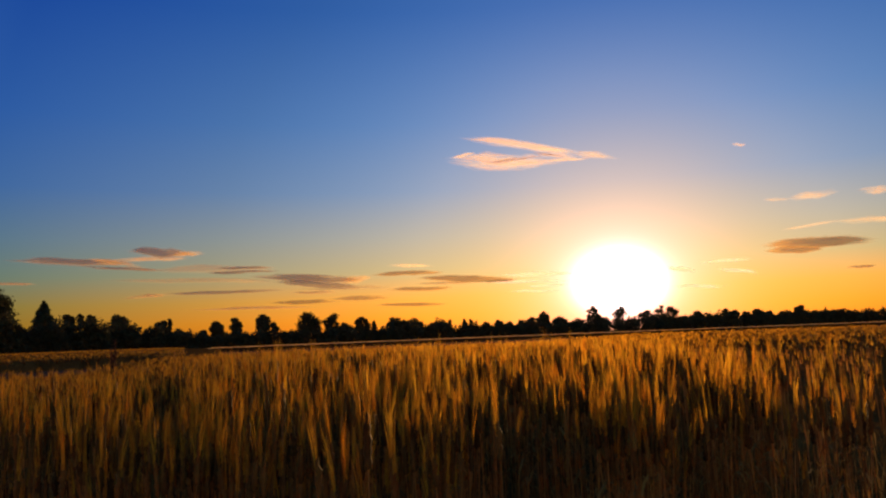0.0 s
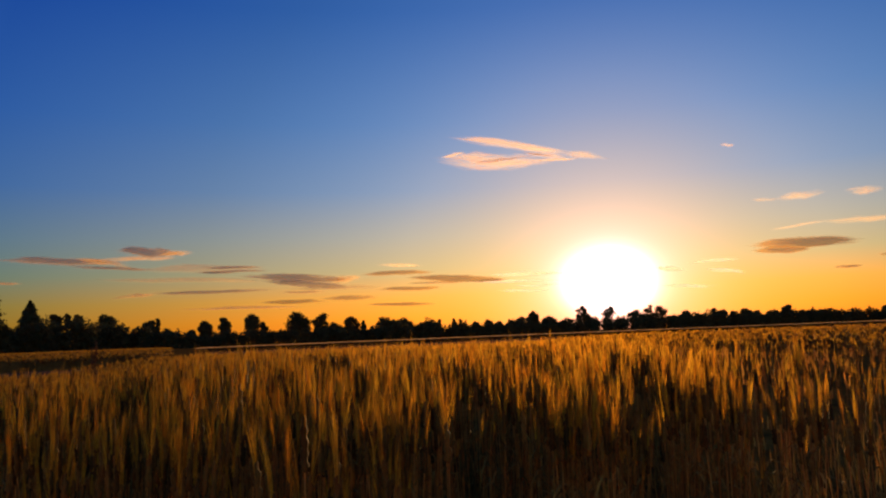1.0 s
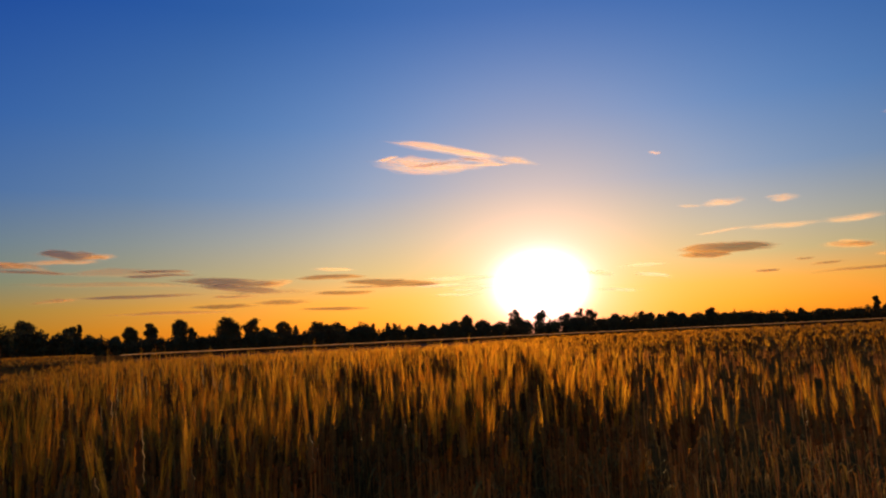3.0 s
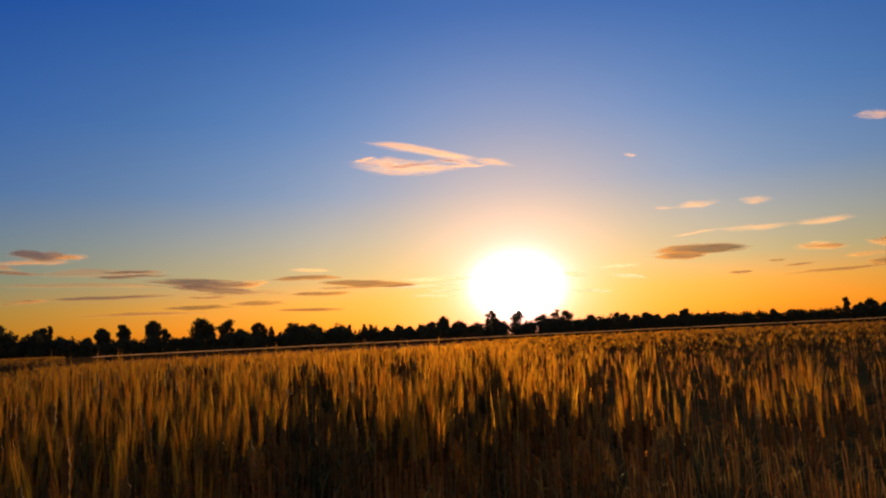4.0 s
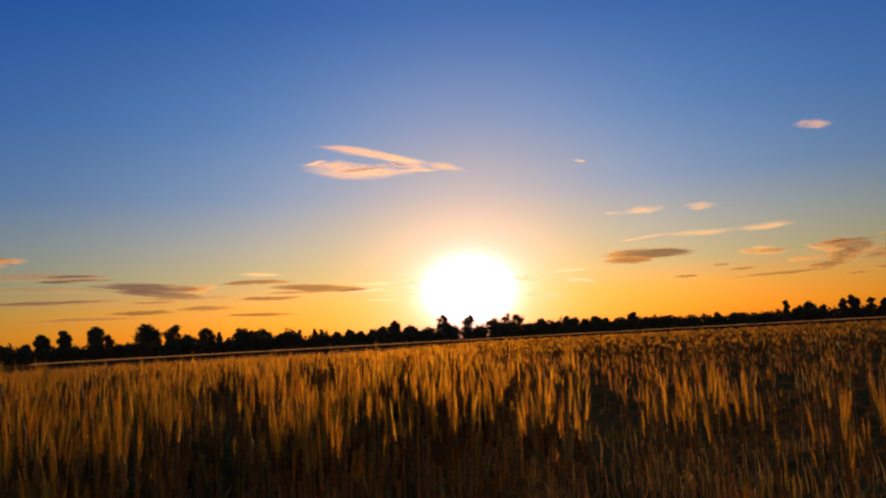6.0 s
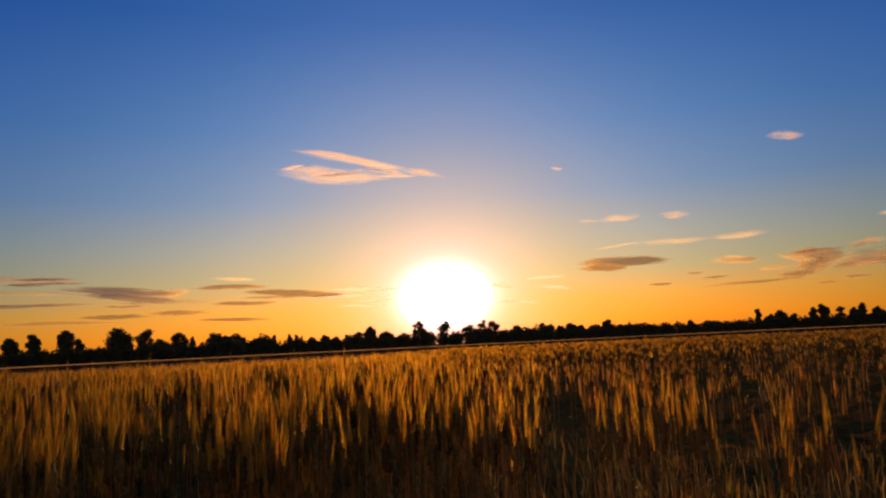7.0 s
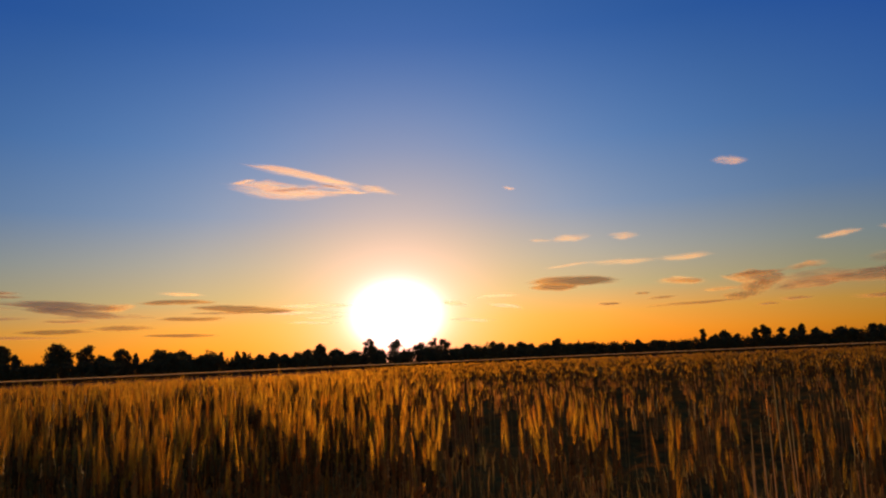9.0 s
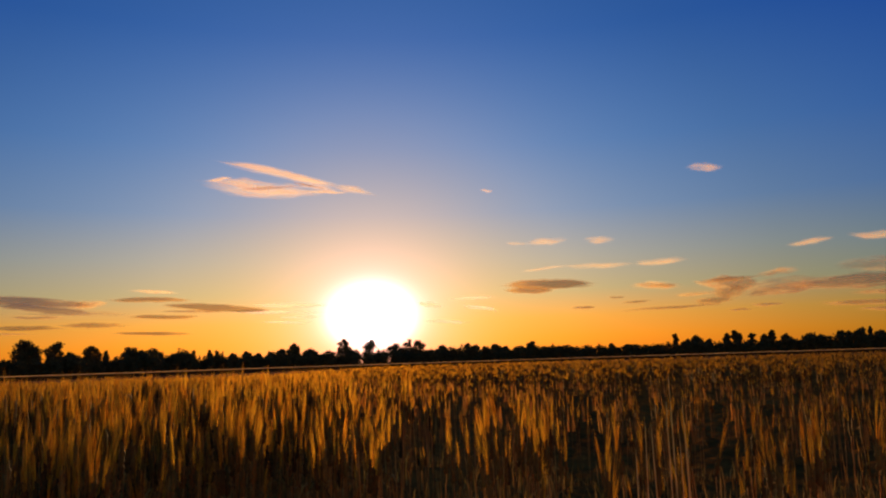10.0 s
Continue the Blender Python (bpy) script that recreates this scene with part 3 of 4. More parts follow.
def grass_stalk(x, y, top, seed):
    """A grass stem beside the crop, rim sunlight put into its pale colour: thin, jointed, with a narrow spike and one
    dry leaf.
    """
    r = np.random.default_rng(seed)
    low = float(land(x, y)) - 0.02
    root = new("grass_stalk")
    root.location = (x, y, low)
    tagged(root, "thin grass stem at the crop's edge, sunlight put into its pale colour", "grass stem", "bleached grass stems")
    tall = top - low
    turn = r.uniform(0, 2 * np.pi)
    lean = np.array((math.cos(turn), math.sin(turn), 0.0)) * r.uniform(0.002, 0.012)

    def at_(q):
        return lean * (q ** 2 - 1) + np.array((0, 0, tall * q))

    s = np.linspace(0, 0.9, 13)
    radii = np.interp(s, [0, 0.9], [0.0003, 0.0003]) * np.where(np.arange(13) % 4 == 0, 1.35, 1.0)
    v, f = tube([at_(q) for q in s], radii, 5)
    mesh_object("stem", v, f, [PALE_STRAW], root)
    s = np.linspace(0.86, 1.0, 11)
    v, f = tube([at_(q) for q in s], np.interp(s, [0.86, 0.9, 0.97, 1], [0.0003, 0.0007, 0.0006, 0.0002]) * np.where(np.arange(11) % 2, 1.25, 0.8), 5)
    mesh_object("spike", v, f, [PALE_STRAW], root)
    phi = r.uniform(0, 2 * np.pi)
    d = np.array((math.cos(phi), math.sin(phi), 0.0))
    q = np.linspace(0, 1, 6)[:, None]
    v, f = strip(at_(0.5) + d * 0.05 * q + np.array((0, 0, 1.0)) * (0.10 * q - 0.06 * q ** 2), 0.0010 * np.sin(np.pi * (q[:, 0] * 0.85 + 0.15)), (-d[1], d[0], 0.1))
    mesh_object("leaf", v, f, [PALE_STRAW], root)


for n, (px, py, top) in enumerate((
        (1.169, 0.619, 1.397), (1.151, 0.635, 1.352), (1.192, 0.659, 1.368), (1.138, 0.606, 1.353), (1.194, 0.636, 1.373),
        (1.171, 0.603, 1.358), (1.100, 0.573, 1.336), (1.214, 0.672, 1.335), (1.134, 0.576, 1.325))):
    grass_stalk(px, py, top, 700 + n)


def dock_weed(x, y, top, seed):
    """A dried dock: ribbed stem, whorls of rust-dark seed along its upper half, a few side shoots and curled leaves."""
    r = np.random.default_rng(seed)
    low = float(land(x, y)) - 0.02
    root = new("dock_weed")
    root.location = (x, y, low)
    tagged(root, "dried rust-dark dock weed standing above the barley", "weed")
    tall = top - low
    s = np.linspace(0, 1, 9)
    v, f = tube(np.stack([0.02 * s ** 2, 0.01 * s ** 2, tall * s], 1), np.interp(s, [0, 1], [0.007, 0.002]), 6)
    mesh_object("stem", v, f, [WEED], root)
    for k in range(5):
        phi = k * 2.4
        z0 = tall * (0.5 + 0.07 * k)
        reach, rise = 0.05 - 0.006 * k, tall * (0.26 - 0.03 * k)
        q = np.linspace(0, 1, 5)
        pts = np.stack([reach * math.cos(phi) * q ** 0.7, reach * math.sin(phi) * q ** 0.7, z0 + rise * q], 1)
        v, f = tube(pts, np.interp(q, [0, 1], [0.003, 0.0012]), 5)
        shoot = mesh_object("side_shoot", v, f, [WEED], root)
        seeds = [(*leaf_cloud(r, p, (0.014, 0.014, 0.02), 60, 0.006), 0) for p in np.repeat(pts[1:], 2, 0) + r.normal(0, 0.006, (8, 3))]
        v, f, _ = joined(seeds)
        tagged(mesh_object("seed_cluster", v, f, [WEED], shoot), kind="stuff")
    seeds = [(*leaf_cloud(r, (0.02 * q ** 2, 0.01 * q ** 2, tall * q), (0.022 * (1.15 - q) + 0.01, 0.022 * (1.15 - q) + 0.01, 0.03), 90, 0.007), 0) for q in np.linspace(0.55, 0.98, 14)]
    v, f, _ = joined(seeds)
    tagged(mesh_object("seed_spike", v, f, [WEED], root), kind="stuff")
    for k in range(4):
        phi = r.uniform(0, 2 * np.pi)
        d = np.array((math.cos(phi), math.sin(phi), 0.0))
        q = np.linspace(0, 1, 7)[:, None]
        pts = np.array((0, 0, tall * r.uniform(0.12, 0.5))) + d * 0.16 * q + np.array((0, 0, 1.0)) * (0.12 * q - 0.16 * q ** 2)
        v, f = strip(pts, 0.016 * np.sin(np.pi * (q[:, 0] * 0.9 + 0.08)), (-d[1], d[0], 0.2))
        mesh_object("leaf", v, f, [WEED], root)


edge_rng = np.random.default_rng(77)
for n in range(60):
    px = edge_rng.uniform(-1.3, 2.3)
    py = float(crop_edge(px)) + edge_rng.uniform(-0.15, 0.65)
    single_stalk(px, py, float(land(px, py)) + 0.93 + edge_rng.normal(0, 0.04), 540 + n, 1.2)


# ================= trees =================
def leaf_cloud(r, centre, size, count, leaf, ragged=0.6):
    """Leaf sprays through an uneven ellipsoid, denser to its skin: verts and triangles."""
    p = r.normal(0, 1, (count, 3))
    p /= np.linalg.norm(p, axis=1)[:, None]
    lump = np.array([noise.noise((q[0] * 1.9 + centre[0] * 3.1, q[1] * 1.9 + centre[1] * 2.3, q[2] * 1.9 + centre[2] * 1.7)) for q in p])
    p = p * (r.uniform(0.2, 1, count) ** 0.45 * (1 + ragged * lump))[:, None]
    c = np.asarray(centre) + p * np.asarray(size)
    a = r.normal(0, 1, (count, 3))
    a /= np.linalg.norm(a, axis=1)[:, None]
    b = np.cross(a, r.normal(0, 1, (count, 3)))
    b /= np.linalg.norm(b, axis=1)[:, None]
    s = (leaf * r.uniform(0.55, 1.35, count))[:, None]
    v = np.stack([c - a * s, c + b * s * 0.55, c + a * s, c - b * s * 0.55], 1).reshape(-1, 3)
    q = np.arange(count) * 4
    f = np.concatenate([np.stack([q, q + 1, q + 2], 1), np.stack([q, q + 2, q + 3], 1)])
    return v, f


TREE_WORDS = {
    "round": "broadleaf tree with a rounded crown, dark against the sunset",
    "tall": "slender upright tree, dark against the sunset",
    "open": "loose-crowned tree with gaps, dark against the sunset",
    "conifer": "pointed spruce-like tree above the hedgerow, in shade",
}


def place_tree(style, az, dist, tall, wide, seed, airy=1.0):
    """A tree in that direction from the walk; airy below 1 thins its leaves, the gaps standing in for the sun's glare.
    """
    r = np.random.default_rng(seed)
    at_ = heading(az) * dist
    root = new("tree")
    root.location = (at_.x, at_.y, -0.1)
    tall += 0.34
    tagged(root, TREE_WORDS[style], "tree", "trees along the far field edge")
    bits, wood = [], []
    leaf = 0.2 + 0.0006 * dist
    lean = r.uniform(-0.3, 0.3)
    crown_low = max(tall - wide * {"round": 1.7, "tall": 2.6, "open": 1.7, "conifer": 2.2}[style], tall * 0.28)
    if style == "conifer":
        for k in range(16):
            q = k / 15
            z = crown_low + (tall - crown_low) * q
            rad = wide * 0.8 * (1 - q) ** 0.8 + 0.3
            for j in range(7):
                phi = r.uniform(0, 2 * np.pi)
                bits.append((*leaf_cloud(r, (rad * 0.55 * math.cos(phi), rad * 0.55 * math.sin(phi), z - 0.2), (rad * 0.6, rad * 0.6, 0.7), 90, leaf * 1.1), 0))
        wood.append((*tube([(0, 0, 0), (0, 0, tall * 0.6), (0, 0, tall - 0.3)], [0.22, 0.13, 0.03], 7), 0))
    else:
        blobs = []
        mid = (crown_low + tall) / 2
        small = {"round": 1.0, "tall": 0.95, "open": 0.82}[style]
        tilt = r.uniform(0, 2 * np.pi)
        # lobes at the ends of rising limbs: wider and lumpier towards the top
        for k in range({"round": 12, "tall": 9, "open": 11}[style]):
            size = r.uniform(0.16, 0.27) * wide * small * (1.2 if wide < 6 else 1.0)
            rise = r.uniform(0.25, 1.0) ** 0.8
            phi = k * 2.4 + r.uniform(-0.8, 0.8)
            reach = max(0.0, wide * 0.5 - size) * (0.45 + 0.65 * math.sin(min(1.0, rise * 1.05) * 2.4)) * r.uniform(0.7, 1.15)
            z = crown_low + rise * (tall - crown_low - size) * (1 - 0.14 * (1 + math.cos(phi - tilt)) * r.uniform(0.4, 1))
            blobs.append((np.array((reach * math.cos(phi), reach * math.sin(phi), z)), size))
        if style == "tall":
            for q in np.linspace(0.05, 0.95, 7):
                blobs.append((np.array((wide * r.uniform(-0.12, 0.12), 0.0, crown_low + q * (tall - crown_low - wide * 0.2))), wide * r.uniform(0.24, 0.36) * (1.1 - 0.35 * q)))
        blobs.append((np.array((wide * r.uniform(-0.2, 0.2), 0.0, tall - wide * 0.22)), wide * 0.22))
        blobs.append((np.array((0.0, 0.0, mid)), wide * 0.3 * small))
        blobs.append((np.array((wide * r.uniform(-0.1, 0.1), 0.0, mid * 0.45 + tall * 0.5)), wide * 0.27 * small))
        blobs.append((np.array((lean, 0.0, crown_low)), wide * 0.33))
        blobs.append((np.array((lean * 0.5, 0.3, (crown_low + mid) / 2)), wide * 0.3))
        blobs.append((np.array((lean * 0.5, 0.2, crown_low * 0.6)), wide * 0.36))
        for c, size in blobs:
            count = int(np.clip(50 + 34 * (size / leaf) ** 2, 80, 330 if wide < 12 else 1000) * (0.62 if style == "open" else 1.0) * airy)
            bits.append((*leaf_cloud(r, c, (size, size, size * r.uniform(0.7, 1.0)), count, leaf, 0.45 if wide < 6 else 0.55), 0))
        # trunk and limbs
        stem = [(0, 0, 0), (lean * 0.3, 0, tall * 0.3), (lean * 0.6, 0.1, tall * 0.62), (lean * 0.5, 0, tall * 0.9)]
        wood.append((*tube(stem, [0.02 * tall + 0.08, 0.016 * tall + 0.05, 0.1, 0.03], 7), 0))
        for c, size in blobs[:7]:
            start = np.array((lean * 0.4, 0.05, min(crown_low, c[2] * 0.7)))
            wood.append((*tube([start, (start + c) / 2 + (0, 0, -0.1), c + (0, 0, size * 0.5)], [0.09, 0.06, 0.02], 5), 0))
    v, f, m = joined(wood)
    mesh_object("trunk", v, f, [BARK], root, smooth=True)
    v, f, m = joined(bits)
    mesh_object("crown", v, f, [NEEDLES if style == "conifer" else FOLIAGE], root)


place_tree("round", -31.7, 225, 18.6, 17.0, 100)
place_tree("conifer", -27.74, 248, 15.2, 6.0, 101)
place_tree("round", -26.28, 245, 11.8, 4.2, 102)
place_tree("round", -25.49, 259, 12.3, 2.2, 103)
place_tree("round", -24.90, 252, 11.8, 3.2, 104)
place_tree("round", -23.06, 272, 12.8, 7.1, 105)
place_tree("round", -20.31, 276, 10.4, 5.5, 106)
place_tree("tall", -19.79, 288, 11.2, 1.9, 107)
place_tree("round", -19.11, 282, 7.3, 7.8, 108)
place_tree("round", -17.55, 300, 7.3, 4.4, 109)
place_tree("tall", -16.62, 295, 10.3, 5.7, 110)
place_tree("tall", -15.25, 312, 12.0, 5.2, 111)
place_tree("round", -13.34, 312, 13.1, 7.7, 112)
place_tree("round", -12.50, 327, 10.0, 3.5, 113)
place_tree("round", -10.04, 331, 14.2, 11.0, 114)
place_tree("open", -8.39, 350, 14.1, 8.4, 115)
place_tree("round", -7.29, 346, 9.2, 7.7, 116)
place_tree("open", -6.15, 363, 12.6, 8.2, 117)
place_tree("tall", -5.19, 358, 9.8, 2.9, 118)
place_tree("open", -3.71, 376, 12.2, 9.1, 119)
place_tree("round", -3.00, 370, 10.2, 4.8, 120)
place_tree("open", -2.23, 384, 11.5, 10.0, 121)
place_tree("round", -0.21, 386, 8.8, 14.4, 122)
place_tree("tall", 0.51, 400, 10.1, 1.6, 123)
place_tree("tall", 1.57, 396, 10.0, 2.3, 124)
place_tree("tall", 2.08, 409, 9.9, 2.3, 125)
place_tree("round", 3.25, 405, 8.3, 4.9, 126)
place_tree("open", 4.19, 420, 9.5, 5.8, 127)
place_tree("round", 4.94, 415, 8.3, 6.0, 128)
place_tree("round", 5.99, 431, 8.6, 9.7, 129)
place_tree("round", 6.63, 424, 10.5, 6.8, 130)
place_tree("round", 7.49, 439, 13.5, 8.4, 131)
place_tree("round", 8.71, 436, 10.1, 9.7, 132)
place_tree("open", 9.95, 453, 9.8, 9.3, 133, 0.32)
place_tree("round", 11.07, 449, 16.2, 7.6, 134, 0.32)
place_tree("round", 11.48, 461, 11.8, 5.6, 135, 0.32)
place_tree("round", 11.91, 454, 9.5, 8.5, 136, 0.32)
place_tree("round", 13.09, 470, 15.8, 9.4, 137, 0.32)
place_tree("round", 14.04, 466, 8.3, 10.7, 138, 0.32)
place_tree("round", 14.87, 480, 13.4, 9.5, 139, 0.32)
place_tree("round", 15.44, 474, 10.7, 12.9, 140, 0.32)
place_tree("open", 15.96, 488, 16.0, 6.6, 141, 0.32)
place_tree("round", 16.73, 484, 14.9, 10.1, 142, 0.32)
place_tree("round", 17.46, 499, 9.0, 5.9, 143, 0.32)
place_tree("round", 18.52, 497, 11.4, 9.5, 144)
place_tree("round", 19.17, 512, 7.9, 5.2, 145)
place_tree("tall", 20.38, 511, 12.4, 4.8, 146)
place_tree("open", 20.96, 526, 11.7, 9.0, 147)
place_tree("round", 21.62, 520, 10.2, 5.5, 148)
place_tree("round", 22.51, 537, 12.0, 10.4, 149)
place_tree("round", 23.32, 533, 10.1, 4.8, 150)
place_tree("round", 24.14, 549, 9.6, 11.2, 151)
place_tree("round", 25.12, 547, 13.2, 8.0, 152)
place_tree("round", 26.12, 564, 9.7, 9.6, 153)
place_tree("round", 27.24, 562, 9.2, 9.4, 154)
place_tree("round", 28.14, 579, 9.0, 7.3, 155)
place_tree("round", 31.03, 581, 10.4, 6.5, 156)
place_tree("round", 32.19, 589, 9.4, 7.3, 157)
place_tree("tall", 35.53, 573, 15.4, 4.9, 158)
place_tree("round", 36.99, 580, 14.0, 10.4, 159)
place_tree("round", 36.24, 571, 11.1, 7.4, 160)
place_tree("round", 37.75, 579, 11.3, 6.6, 161)
place_tree("round", 38.96, 566, 14.2, 5.7, 162)
place_tree("round", 39.62, 575, 16.6, 8.1, 163)
place_tree("open", 40.61, 563, 13.7, 6.3, 164)
place_tree("round", 41.40, 572, 12.8, 5.5, 165)
place_tree("tall", 41.89, 561, 15.4, 6.2, 166)
place_tree("round", 42.82, 569, 12.5, 7.7, 167)
place_tree("round", 44.35, 556, 12.0, 8.8, 168)
place_tree("round", 44.99, 565, 10.8, 6.6, 169)
place_tree("round", 46.19, 553, 12.9, 5.6, 170)
place_tree("open", 46.68, 562, 12.6, 5.0, 171)
place_tree("round", 47.29, 551, 14.2, 8.3, 172)
place_tree("tall", 47.85, 560, 14.9, 3.1, 173)
place_tree("round", 48.47, 549, 12.2, 8.7, 174)
place_tree("round", 49.42, 557, 12.6, 10.0, 175)
place_tree("round", 50.64, 544, 10.8, 9.5, 176)


dock_weed(-4.37, 10.08, 1.535, 530)


def build_shrubs():
    """The unbroken undergrowth below and between the trees, bush by bush."""
    az, k = -44.0, 0
    while az < 62:
        r = np.random.default_rng(900 + k)
        dist = float(np.interp(az, (-40, -30, -15, 0, 15, 30, 45, 60), (210, 231, 308, 392, 476, 588, 560, 532))) - 12
        tall = float(np.interp(az, (-34, -31, -29, -22, -20, -18, -16.8, -15.5, -10, 0, 8, 20, 28, 36, 50), (10.5, 8.2, 7.0, 6.5, 5.4, 4.4, 3.4, 4.4, 5.1, 5.6, 5.6, 6.8, 7.0, 6.5, 7.0))) * 1.36 * r.uniform(0.88, 1.12) + 0.34
        wide = tall * r.uniform(1.2, 1.9)
        p = heading(az) * dist
        root = new("shrub")
        root.location = (p.x, p.y, -0.15)
        root.rotation_euler.z = -radians(az)
        tagged(root, "dense dark shrub in the hedgerow at the field edge", "shrub", "hedgerow shrubs")
        bits, wood = [], []
        leaf = 0.2 + 0.001 * dist
        # sprays thinned in front of the sun to stand in for its glare over the hedge
        sprays = int((4.0 if 10.6 < az < 15.6 else 9.0) * wide * tall / (1.1 * leaf ** 2) / 18)
        for j in range(9):
            c = np.array(((j - 4) / 4.5 * wide * 0.5, r.uniform(-2, 2), tall * r.uniform(0.4, 0.72)))
            bits.append((*leaf_cloud(r, c, (wide * r.uniform(0.12, 0.2), 2.2, tall * r.uniform(0.26, 0.36)), sprays, leaf), 0))
            bits.append((*leaf_cloud(r, c * (1, 1, 0.4), (wide * 0.2, 2.2, tall * 0.32), sprays, leaf * 1.1), 0))
            wood.append((*tube([(c[0] * 0.4, c[1] * 0.4, 0), (c[0] * 0.8, c[1], c[2] * 0.5), c], [0.09, 0.06, 0.03], 5), 0))
        v, f, m = joined(wood)
        mesh_object("branches", v, f, [BARK], root, smooth=True)
        v, f, m = joined(bits)
        mesh_object("foliage", v, f, [FOLIAGE], root)
        az += math.degrees(wide * 0.62 / dist)
        k += 1


build_shrubs()


# ================= clouds =================
CLOUD_WORDS = {
    "lit": "thin peach-lit streaky cloud high over the field",
    "shred": "thin soft apricot shred of cloud in blue sky",
    "faint": "very thin pale wisp of cloud near the sun",
    "veil": "thin bright shred of cloud beside the sun",
    "ember": "small orange-lit shred of cloud low in the sky",
    "dusk": "narrow mauve streak of cloud above the horizon",
    "dark": "grey-mauve lens-shaped cloud with a warm rim",
    "amber": "brown-amber lens-shaped cloud near the sun",
    "mauve": "long mauve-brown band of cloud above the horizon",
    "tawny": "soft tawny-brown cloud low over the horizon",
    "crease_shade": "thin mauve streak standing in for a shaded fold of the peach-lit cloud",
    "haze": "faint brownish veil of cloud above the horizon",
}


def place_cloud(tone, az, el, half_wide, half_high, tilt, seed):
    """A flat lens of cloud, some 3 km off: angles in degrees as seen from the field."""
    r = np.random.default_rng(seed)
    far = 2400.0 + 90.0 * (seed * 7 % 15) + (1500.0 if tone in ("lit", "shred", "faint") else 0.0)
    w, h = far * math.tan(radians(half_wide)) * 1.22, far * math.tan(radians(half_high)) * 1.32
    nu, nv = 30, 10
    v, uv = [], []
    lift = r.uniform(-0.3, 0.3)
    for side in (1, -1):
        for i in range(nv + 1):
            b = -1 + 2 * i / nv
            for j in range(nu + 1):
                a = -1 + 2 * j / nu
                girth = (1 - abs(a) ** 2.2) ** 0.8 + 0.04
                rag = 1 + 0.22 * noise.noise((a * 2.3 + seed, b * 0.8, 0.0)) + 0.16 * noise.noise((a * 6.1 + seed, b * 1.3, 4.0))
                depth = math.sqrt(max(0.0, (1 - a * a) * (1 - b * b)))
                sway = lift * h * 0.4 * math.cos(a * 2.2) + 0.3 * h * noise.noise((a * 1.6, seed * 1.7, 2.0))
                v.append((a * w, side * depth * h * 0.1, b * h * girth * rag + sway))
                # mirrored so that the painted rim lies towards the sun
                uv.append((a if az < SUN_AZ else -a, b))
    n = (nu + 1) * (nv + 1)
    f = []
    for s in range(2):
        for i in range(nv):
            for j in range(nu):
                p = s * n + i * (nu + 1) + j
                quad = (p, p + 1, p + nu + 2, p + nu + 1)
                f.append(quad if s else quad[::-1])
    ob = mesh_object("cloud", v, f, [CLOUD[tone]], smooth=True)
    lay = ob.data.uv_layers.new(name="body")
    idx = np.empty(len(ob.data.loops), np.int32)
    ob.data.loops.foreach_get("vertex_index", idx)
    lay.data.foreach_set("uv", np.asarray(uv, np.float32)[idx].ravel())
    p = heading(az, el) * far
    ob.matrix_world = pose(p.x, p.y, p.z + EYE_Z, 0, 0, -az) @ pose(0, 0, 0, 0, -tilt, 0)
    tagged(ob, CLOUD_WORDS[tone], "cloud", "evening clouds", "structure")


place_cloud("lit", 6.54, 14.08, 4.57, 0.32, -11.6, 200)
place_cloud("shred", 11.95, 12.95, 1.92, 0.24, -11.7, 201)
place_cloud("lit", 5.11, 12.97, 4.13, 0.62, -4.1, 202)
place_cloud("lit", 1.99, 13.58, 1.00, 0.13, 10.8, 203)
place_cloud("lit", 9.77, 12.84, 1.86, 0.13, -1.8, 204)
place_cloud("crease_shade", 5.81, 13.06, 2.44, 0.11, 4.5, 205)
place_cloud("faint", 22.21, 12.65, 0.52, 0.13, -9.5, 206)
place_cloud("shred", 26.70, 8.68, 1.56, 0.28, 3.1, 207)
place_cloud("shred", 24.40, 8.59, 0.93, 0.11, -3.8, 208)
place_cloud("shred", 30.56, 8.54, 1.17, 0.28, -0.5, 209)
place_cloud("faint", 26.32, 6.61, 2.09, 0.09, 5.5, 210)
place_cloud("shred", 30.41, 6.63, 2.59, 0.21, -0.4, 211)
place_cloud("shred", 34.72, 6.67, 2.02, 0.26, 0.9, 212)
place_cloud("amber", 26.58, 5.41, 3.51, 0.39, -2.0, 213)
place_cloud("amber", 25.12, 5.04, 1.94, 0.24, -2.4, 214)
place_cloud("tawny", 29.28, 3.56, 0.72, 0.09, 1.5, 216)
place_cloud("veil", 21.43, 3.84, 1.64, 0.15, -10.1, 217)
place_cloud("dark", -25.87, 5.96, 3.97, 0.24, -1.4, 218)
place_cloud("ember", -23.28, 5.89, 2.05, 0.17, -9.7, 219)
place_cloud("dark", -22.71, 5.54, 2.58, 0.11, -2.6, 220)
place_cloud("dark", -20.41, 6.69, 2.31, 0.32, -1.8, 221)
place_cloud("ember", -21.09, 6.21, 2.60, 0.15, 1.9, 222)
place_cloud("ember", -18.62, 6.58, 1.20, 0.19, 5.8, 223)
place_cloud("haze", -16.62, 5.48, 4.31, 0.30, 0.8, 224)
place_cloud("dark", -14.70, 5.26, 2.60, 0.11, 1.4, 225)
place_cloud("dark", -14.61, 5.55, 2.10, 0.11, -0.2, 226)
place_cloud("dark", -9.98, 4.74, 4.14, 0.30, -3.4, 227)
place_cloud("dark", -9.26, 4.24, 3.21, 0.26, -4.5, 228)
place_cloud("ember", -6.53, 4.50, 1.42, 0.28, 6.1, 229)
place_cloud("dark", -16.03, 3.82, 4.33, 0.13, 1.0, 230)
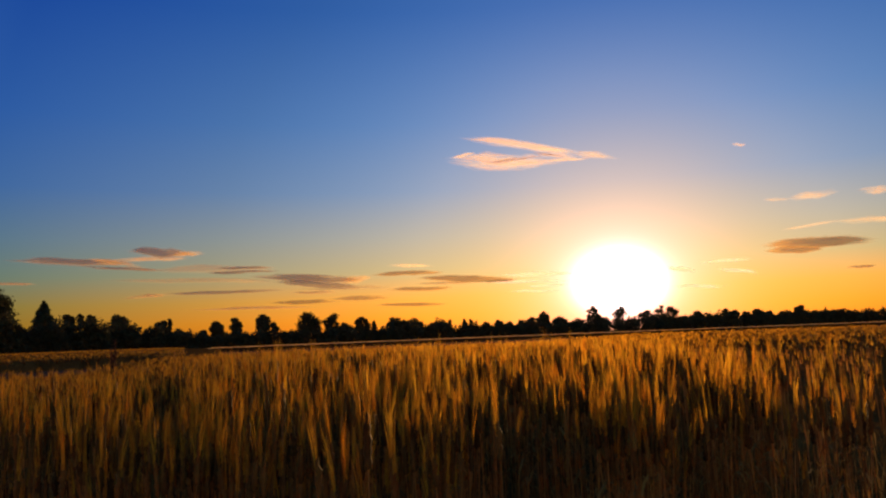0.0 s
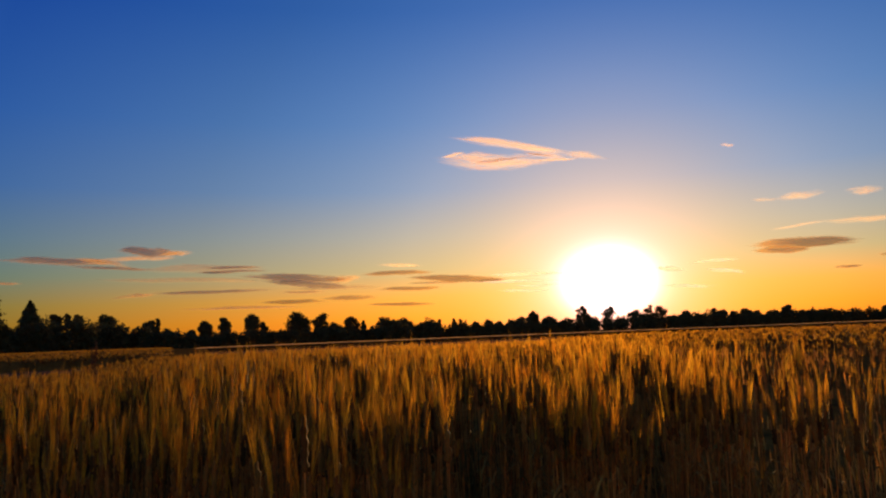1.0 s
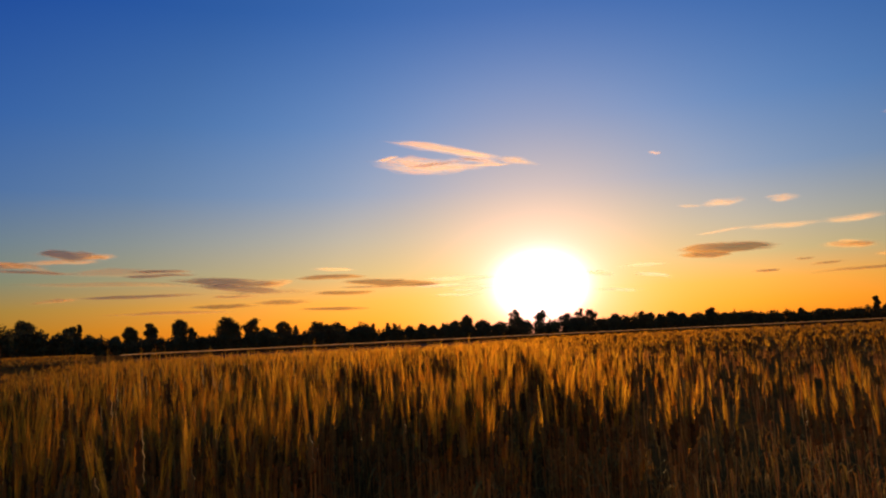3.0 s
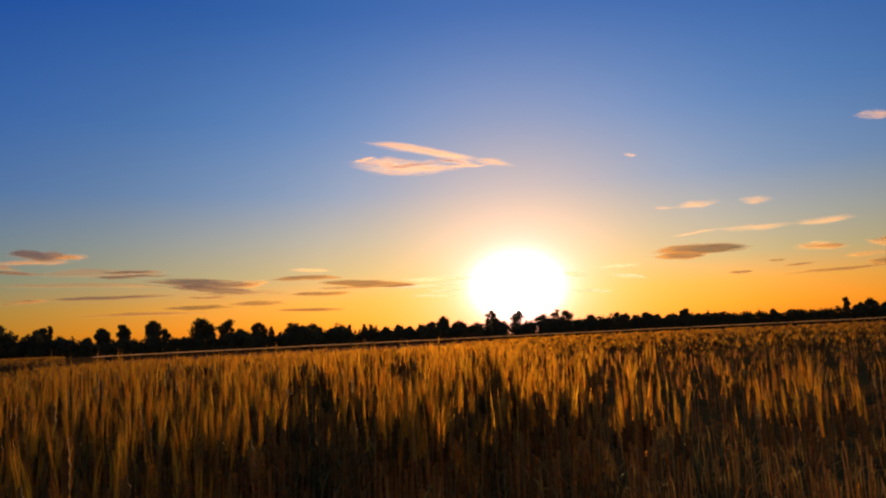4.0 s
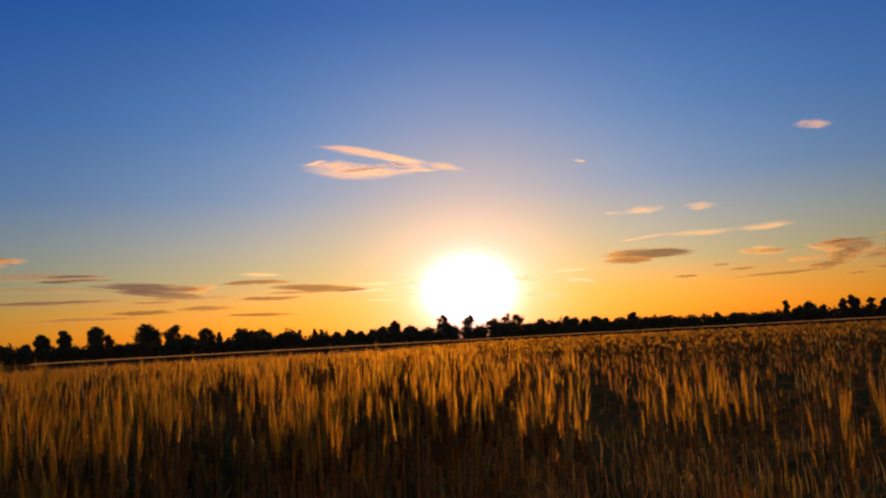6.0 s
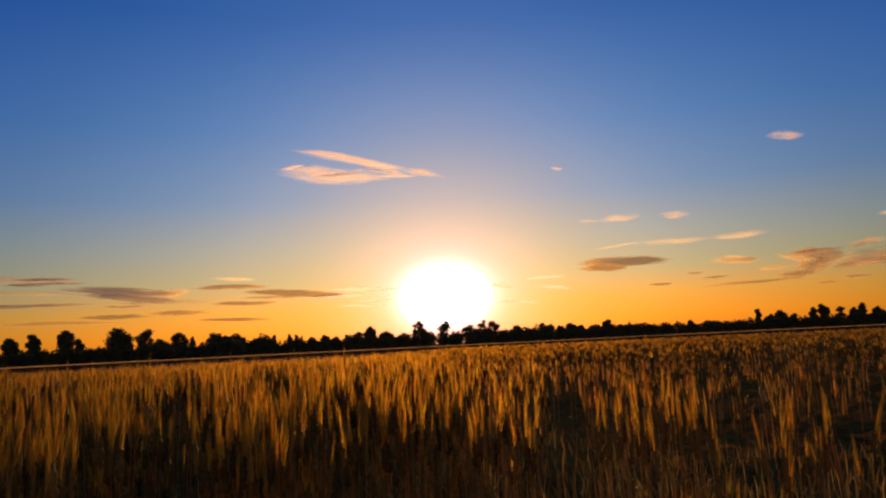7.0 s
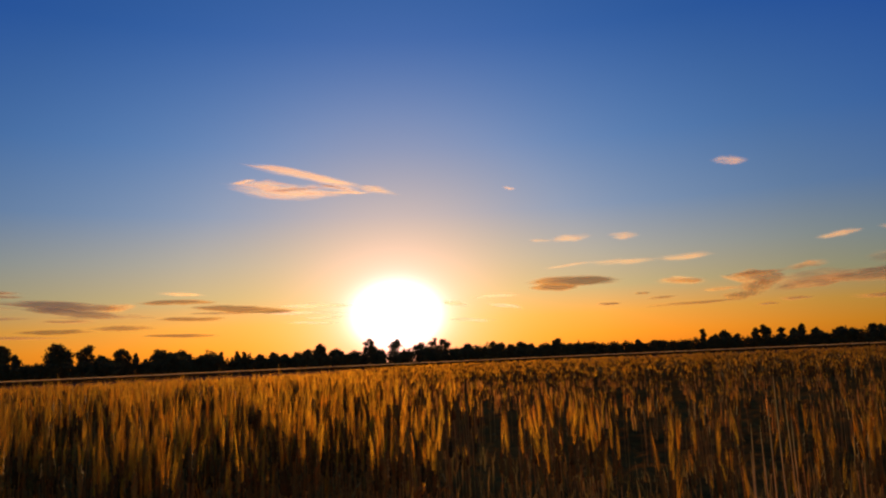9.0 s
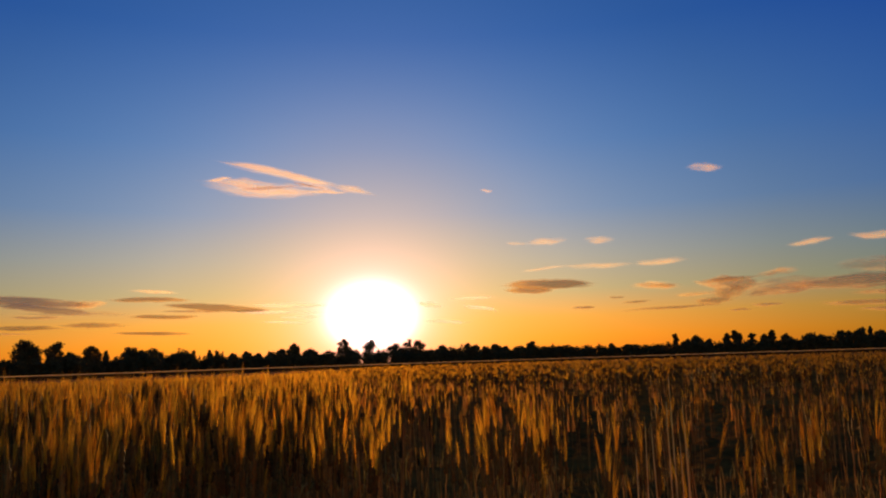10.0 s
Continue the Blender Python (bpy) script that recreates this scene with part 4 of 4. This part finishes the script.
place_cloud("dusk", -21.28, 3.61, 1.67, 0.13, 5.2, 231)
place_cloud("tawny", -10.24, 2.97, 2.68, 0.15, 0.1, 232)
place_cloud("tawny", -6.18, 3.11, 2.21, 0.19, 0.4, 233)
place_cloud("dusk", -9.62, 3.63, 2.07, 0.11, -0.4, 234)
place_cloud("dusk", -13.75, 2.57, 4.71, 0.13, -0.1, 235)
place_cloud("amber", -2.51, 4.86, 2.88, 0.17, -0.2, 236)
place_cloud("lit", -2.39, 5.43, 1.71, 0.11, -2.6, 237)
place_cloud("amber", 2.06, 4.26, 3.84, 0.28, -3.6, 238)
place_cloud("amber", -1.59, 3.67, 2.56, 0.15, -0.1, 239)
place_cloud("amber", -2.27, 2.50, 2.77, 0.13, -1.2, 240)
place_cloud("dusk", 0.13, 4.02, 2.14, 0.09, -0.4, 241)
place_cloud("veil", 7.18, 4.42, 2.95, 0.17, -1.1, 242)
place_cloud("veil", 6.30, 3.89, 3.38, 0.13, -1.5, 243)
place_cloud("veil", 6.91, 3.16, 1.89, 0.11, -1.3, 244)
place_cloud("veil", 17.70, 4.18, 1.08, 0.19, -12.3, 245)
place_cloud("veil", 18.85, 2.91, 1.91, 0.13, -3.9, 246)
place_cloud("dusk", -29.88, 4.50, 1.69, 0.09, 0.1, 247)
place_cloud("haze", -17.68, 4.66, 6.17, 0.19, -1.3, 248)
place_cloud("ember", 34.32, 4.88, 1.90, 0.28, -2.0, 249)
place_cloud("tawny", 34.79, 4.92, 1.05, 0.15, -2.1, 250)
place_cloud("shred", 34.36, 5.17, 0.87, 0.11, -3.3, 251)
place_cloud("tawny", 31.51, 4.20, 0.69, 0.09, 0.7, 252)
place_cloud("tawny", 32.92, 3.82, 1.15, 0.09, 2.4, 253)
place_cloud("tawny", 34.86, 3.29, 3.45, 0.11, 1.3, 254)
place_cloud("dusk", 29.01, 3.55, 0.95, 0.09, -1.2, 255)
place_cloud("tawny", 39.27, 5.09, 2.16, 0.17, 1.0, 256)
place_cloud("tawny", 39.59, 4.77, 1.81, 0.51, -6.2, 257)
place_cloud("tawny", 38.32, 3.64, 1.49, 0.32, 4.5, 258)
place_cloud("tawny", 39.37, 4.22, 1.27, 0.43, 5.5, 259)
place_cloud("ember", 37.06, 4.16, 1.43, 0.15, 1.6, 260)
place_cloud("ember", 38.22, 4.72, 1.35, 0.19, -14.7, 261)
place_cloud("ember", 42.54, 5.33, 1.42, 0.26, 6.0, 262)
place_cloud("mauve", 42.70, 4.16, 2.42, 0.34, 4.5, 263)
place_cloud("mauve", 46.99, 4.45, 4.33, 0.51, 1.6, 264)
place_cloud("dusk", 41.78, 3.17, 1.12, 0.13, 0.7, 265)
place_cloud("dusk", 47.99, 2.98, 3.16, 0.19, -1.0, 266)
place_cloud("dusk", 39.96, 2.92, 0.89, 0.09, -0.5, 267)
place_cloud("dusk", 49.06, 3.56, 2.15, 0.19, -1.7, 268)
place_cloud("dusk", 49.12, 2.51, 1.98, 0.15, -1.4, 269)
place_cloud("haze", 48.76, 5.41, 2.64, 0.47, -1.1, 270)
place_cloud("haze", 42.94, 4.53, 3.22, 0.47, 2.9, 271)
place_cloud("shred", 44.85, 7.30, 1.51, 0.25, 4.7, 272)
place_cloud("shred", 49.29, 7.35, 2.29, 0.27, -4.1, 273)
place_cloud("shred", 38.43, 13.16, 1.28, 0.32, -6.2, 274)
place_cloud("haze", -7.29, 3.90, 3.78, 0.17, -0.4, 277)
place_cloud("veil", 20.70, 4.59, 1.70, 0.13, 1.4, 278)
place_cloud("veil", 7.99, 3.54, 1.68, 0.11, 0.2, 279)
place_cloud("faint", 9.10, 13.18, 1.70, 0.20, -9.0, 280)
place_cloud("crease_shade", 8.60, 13.28, 1.40, 0.08, -11.0, 281)
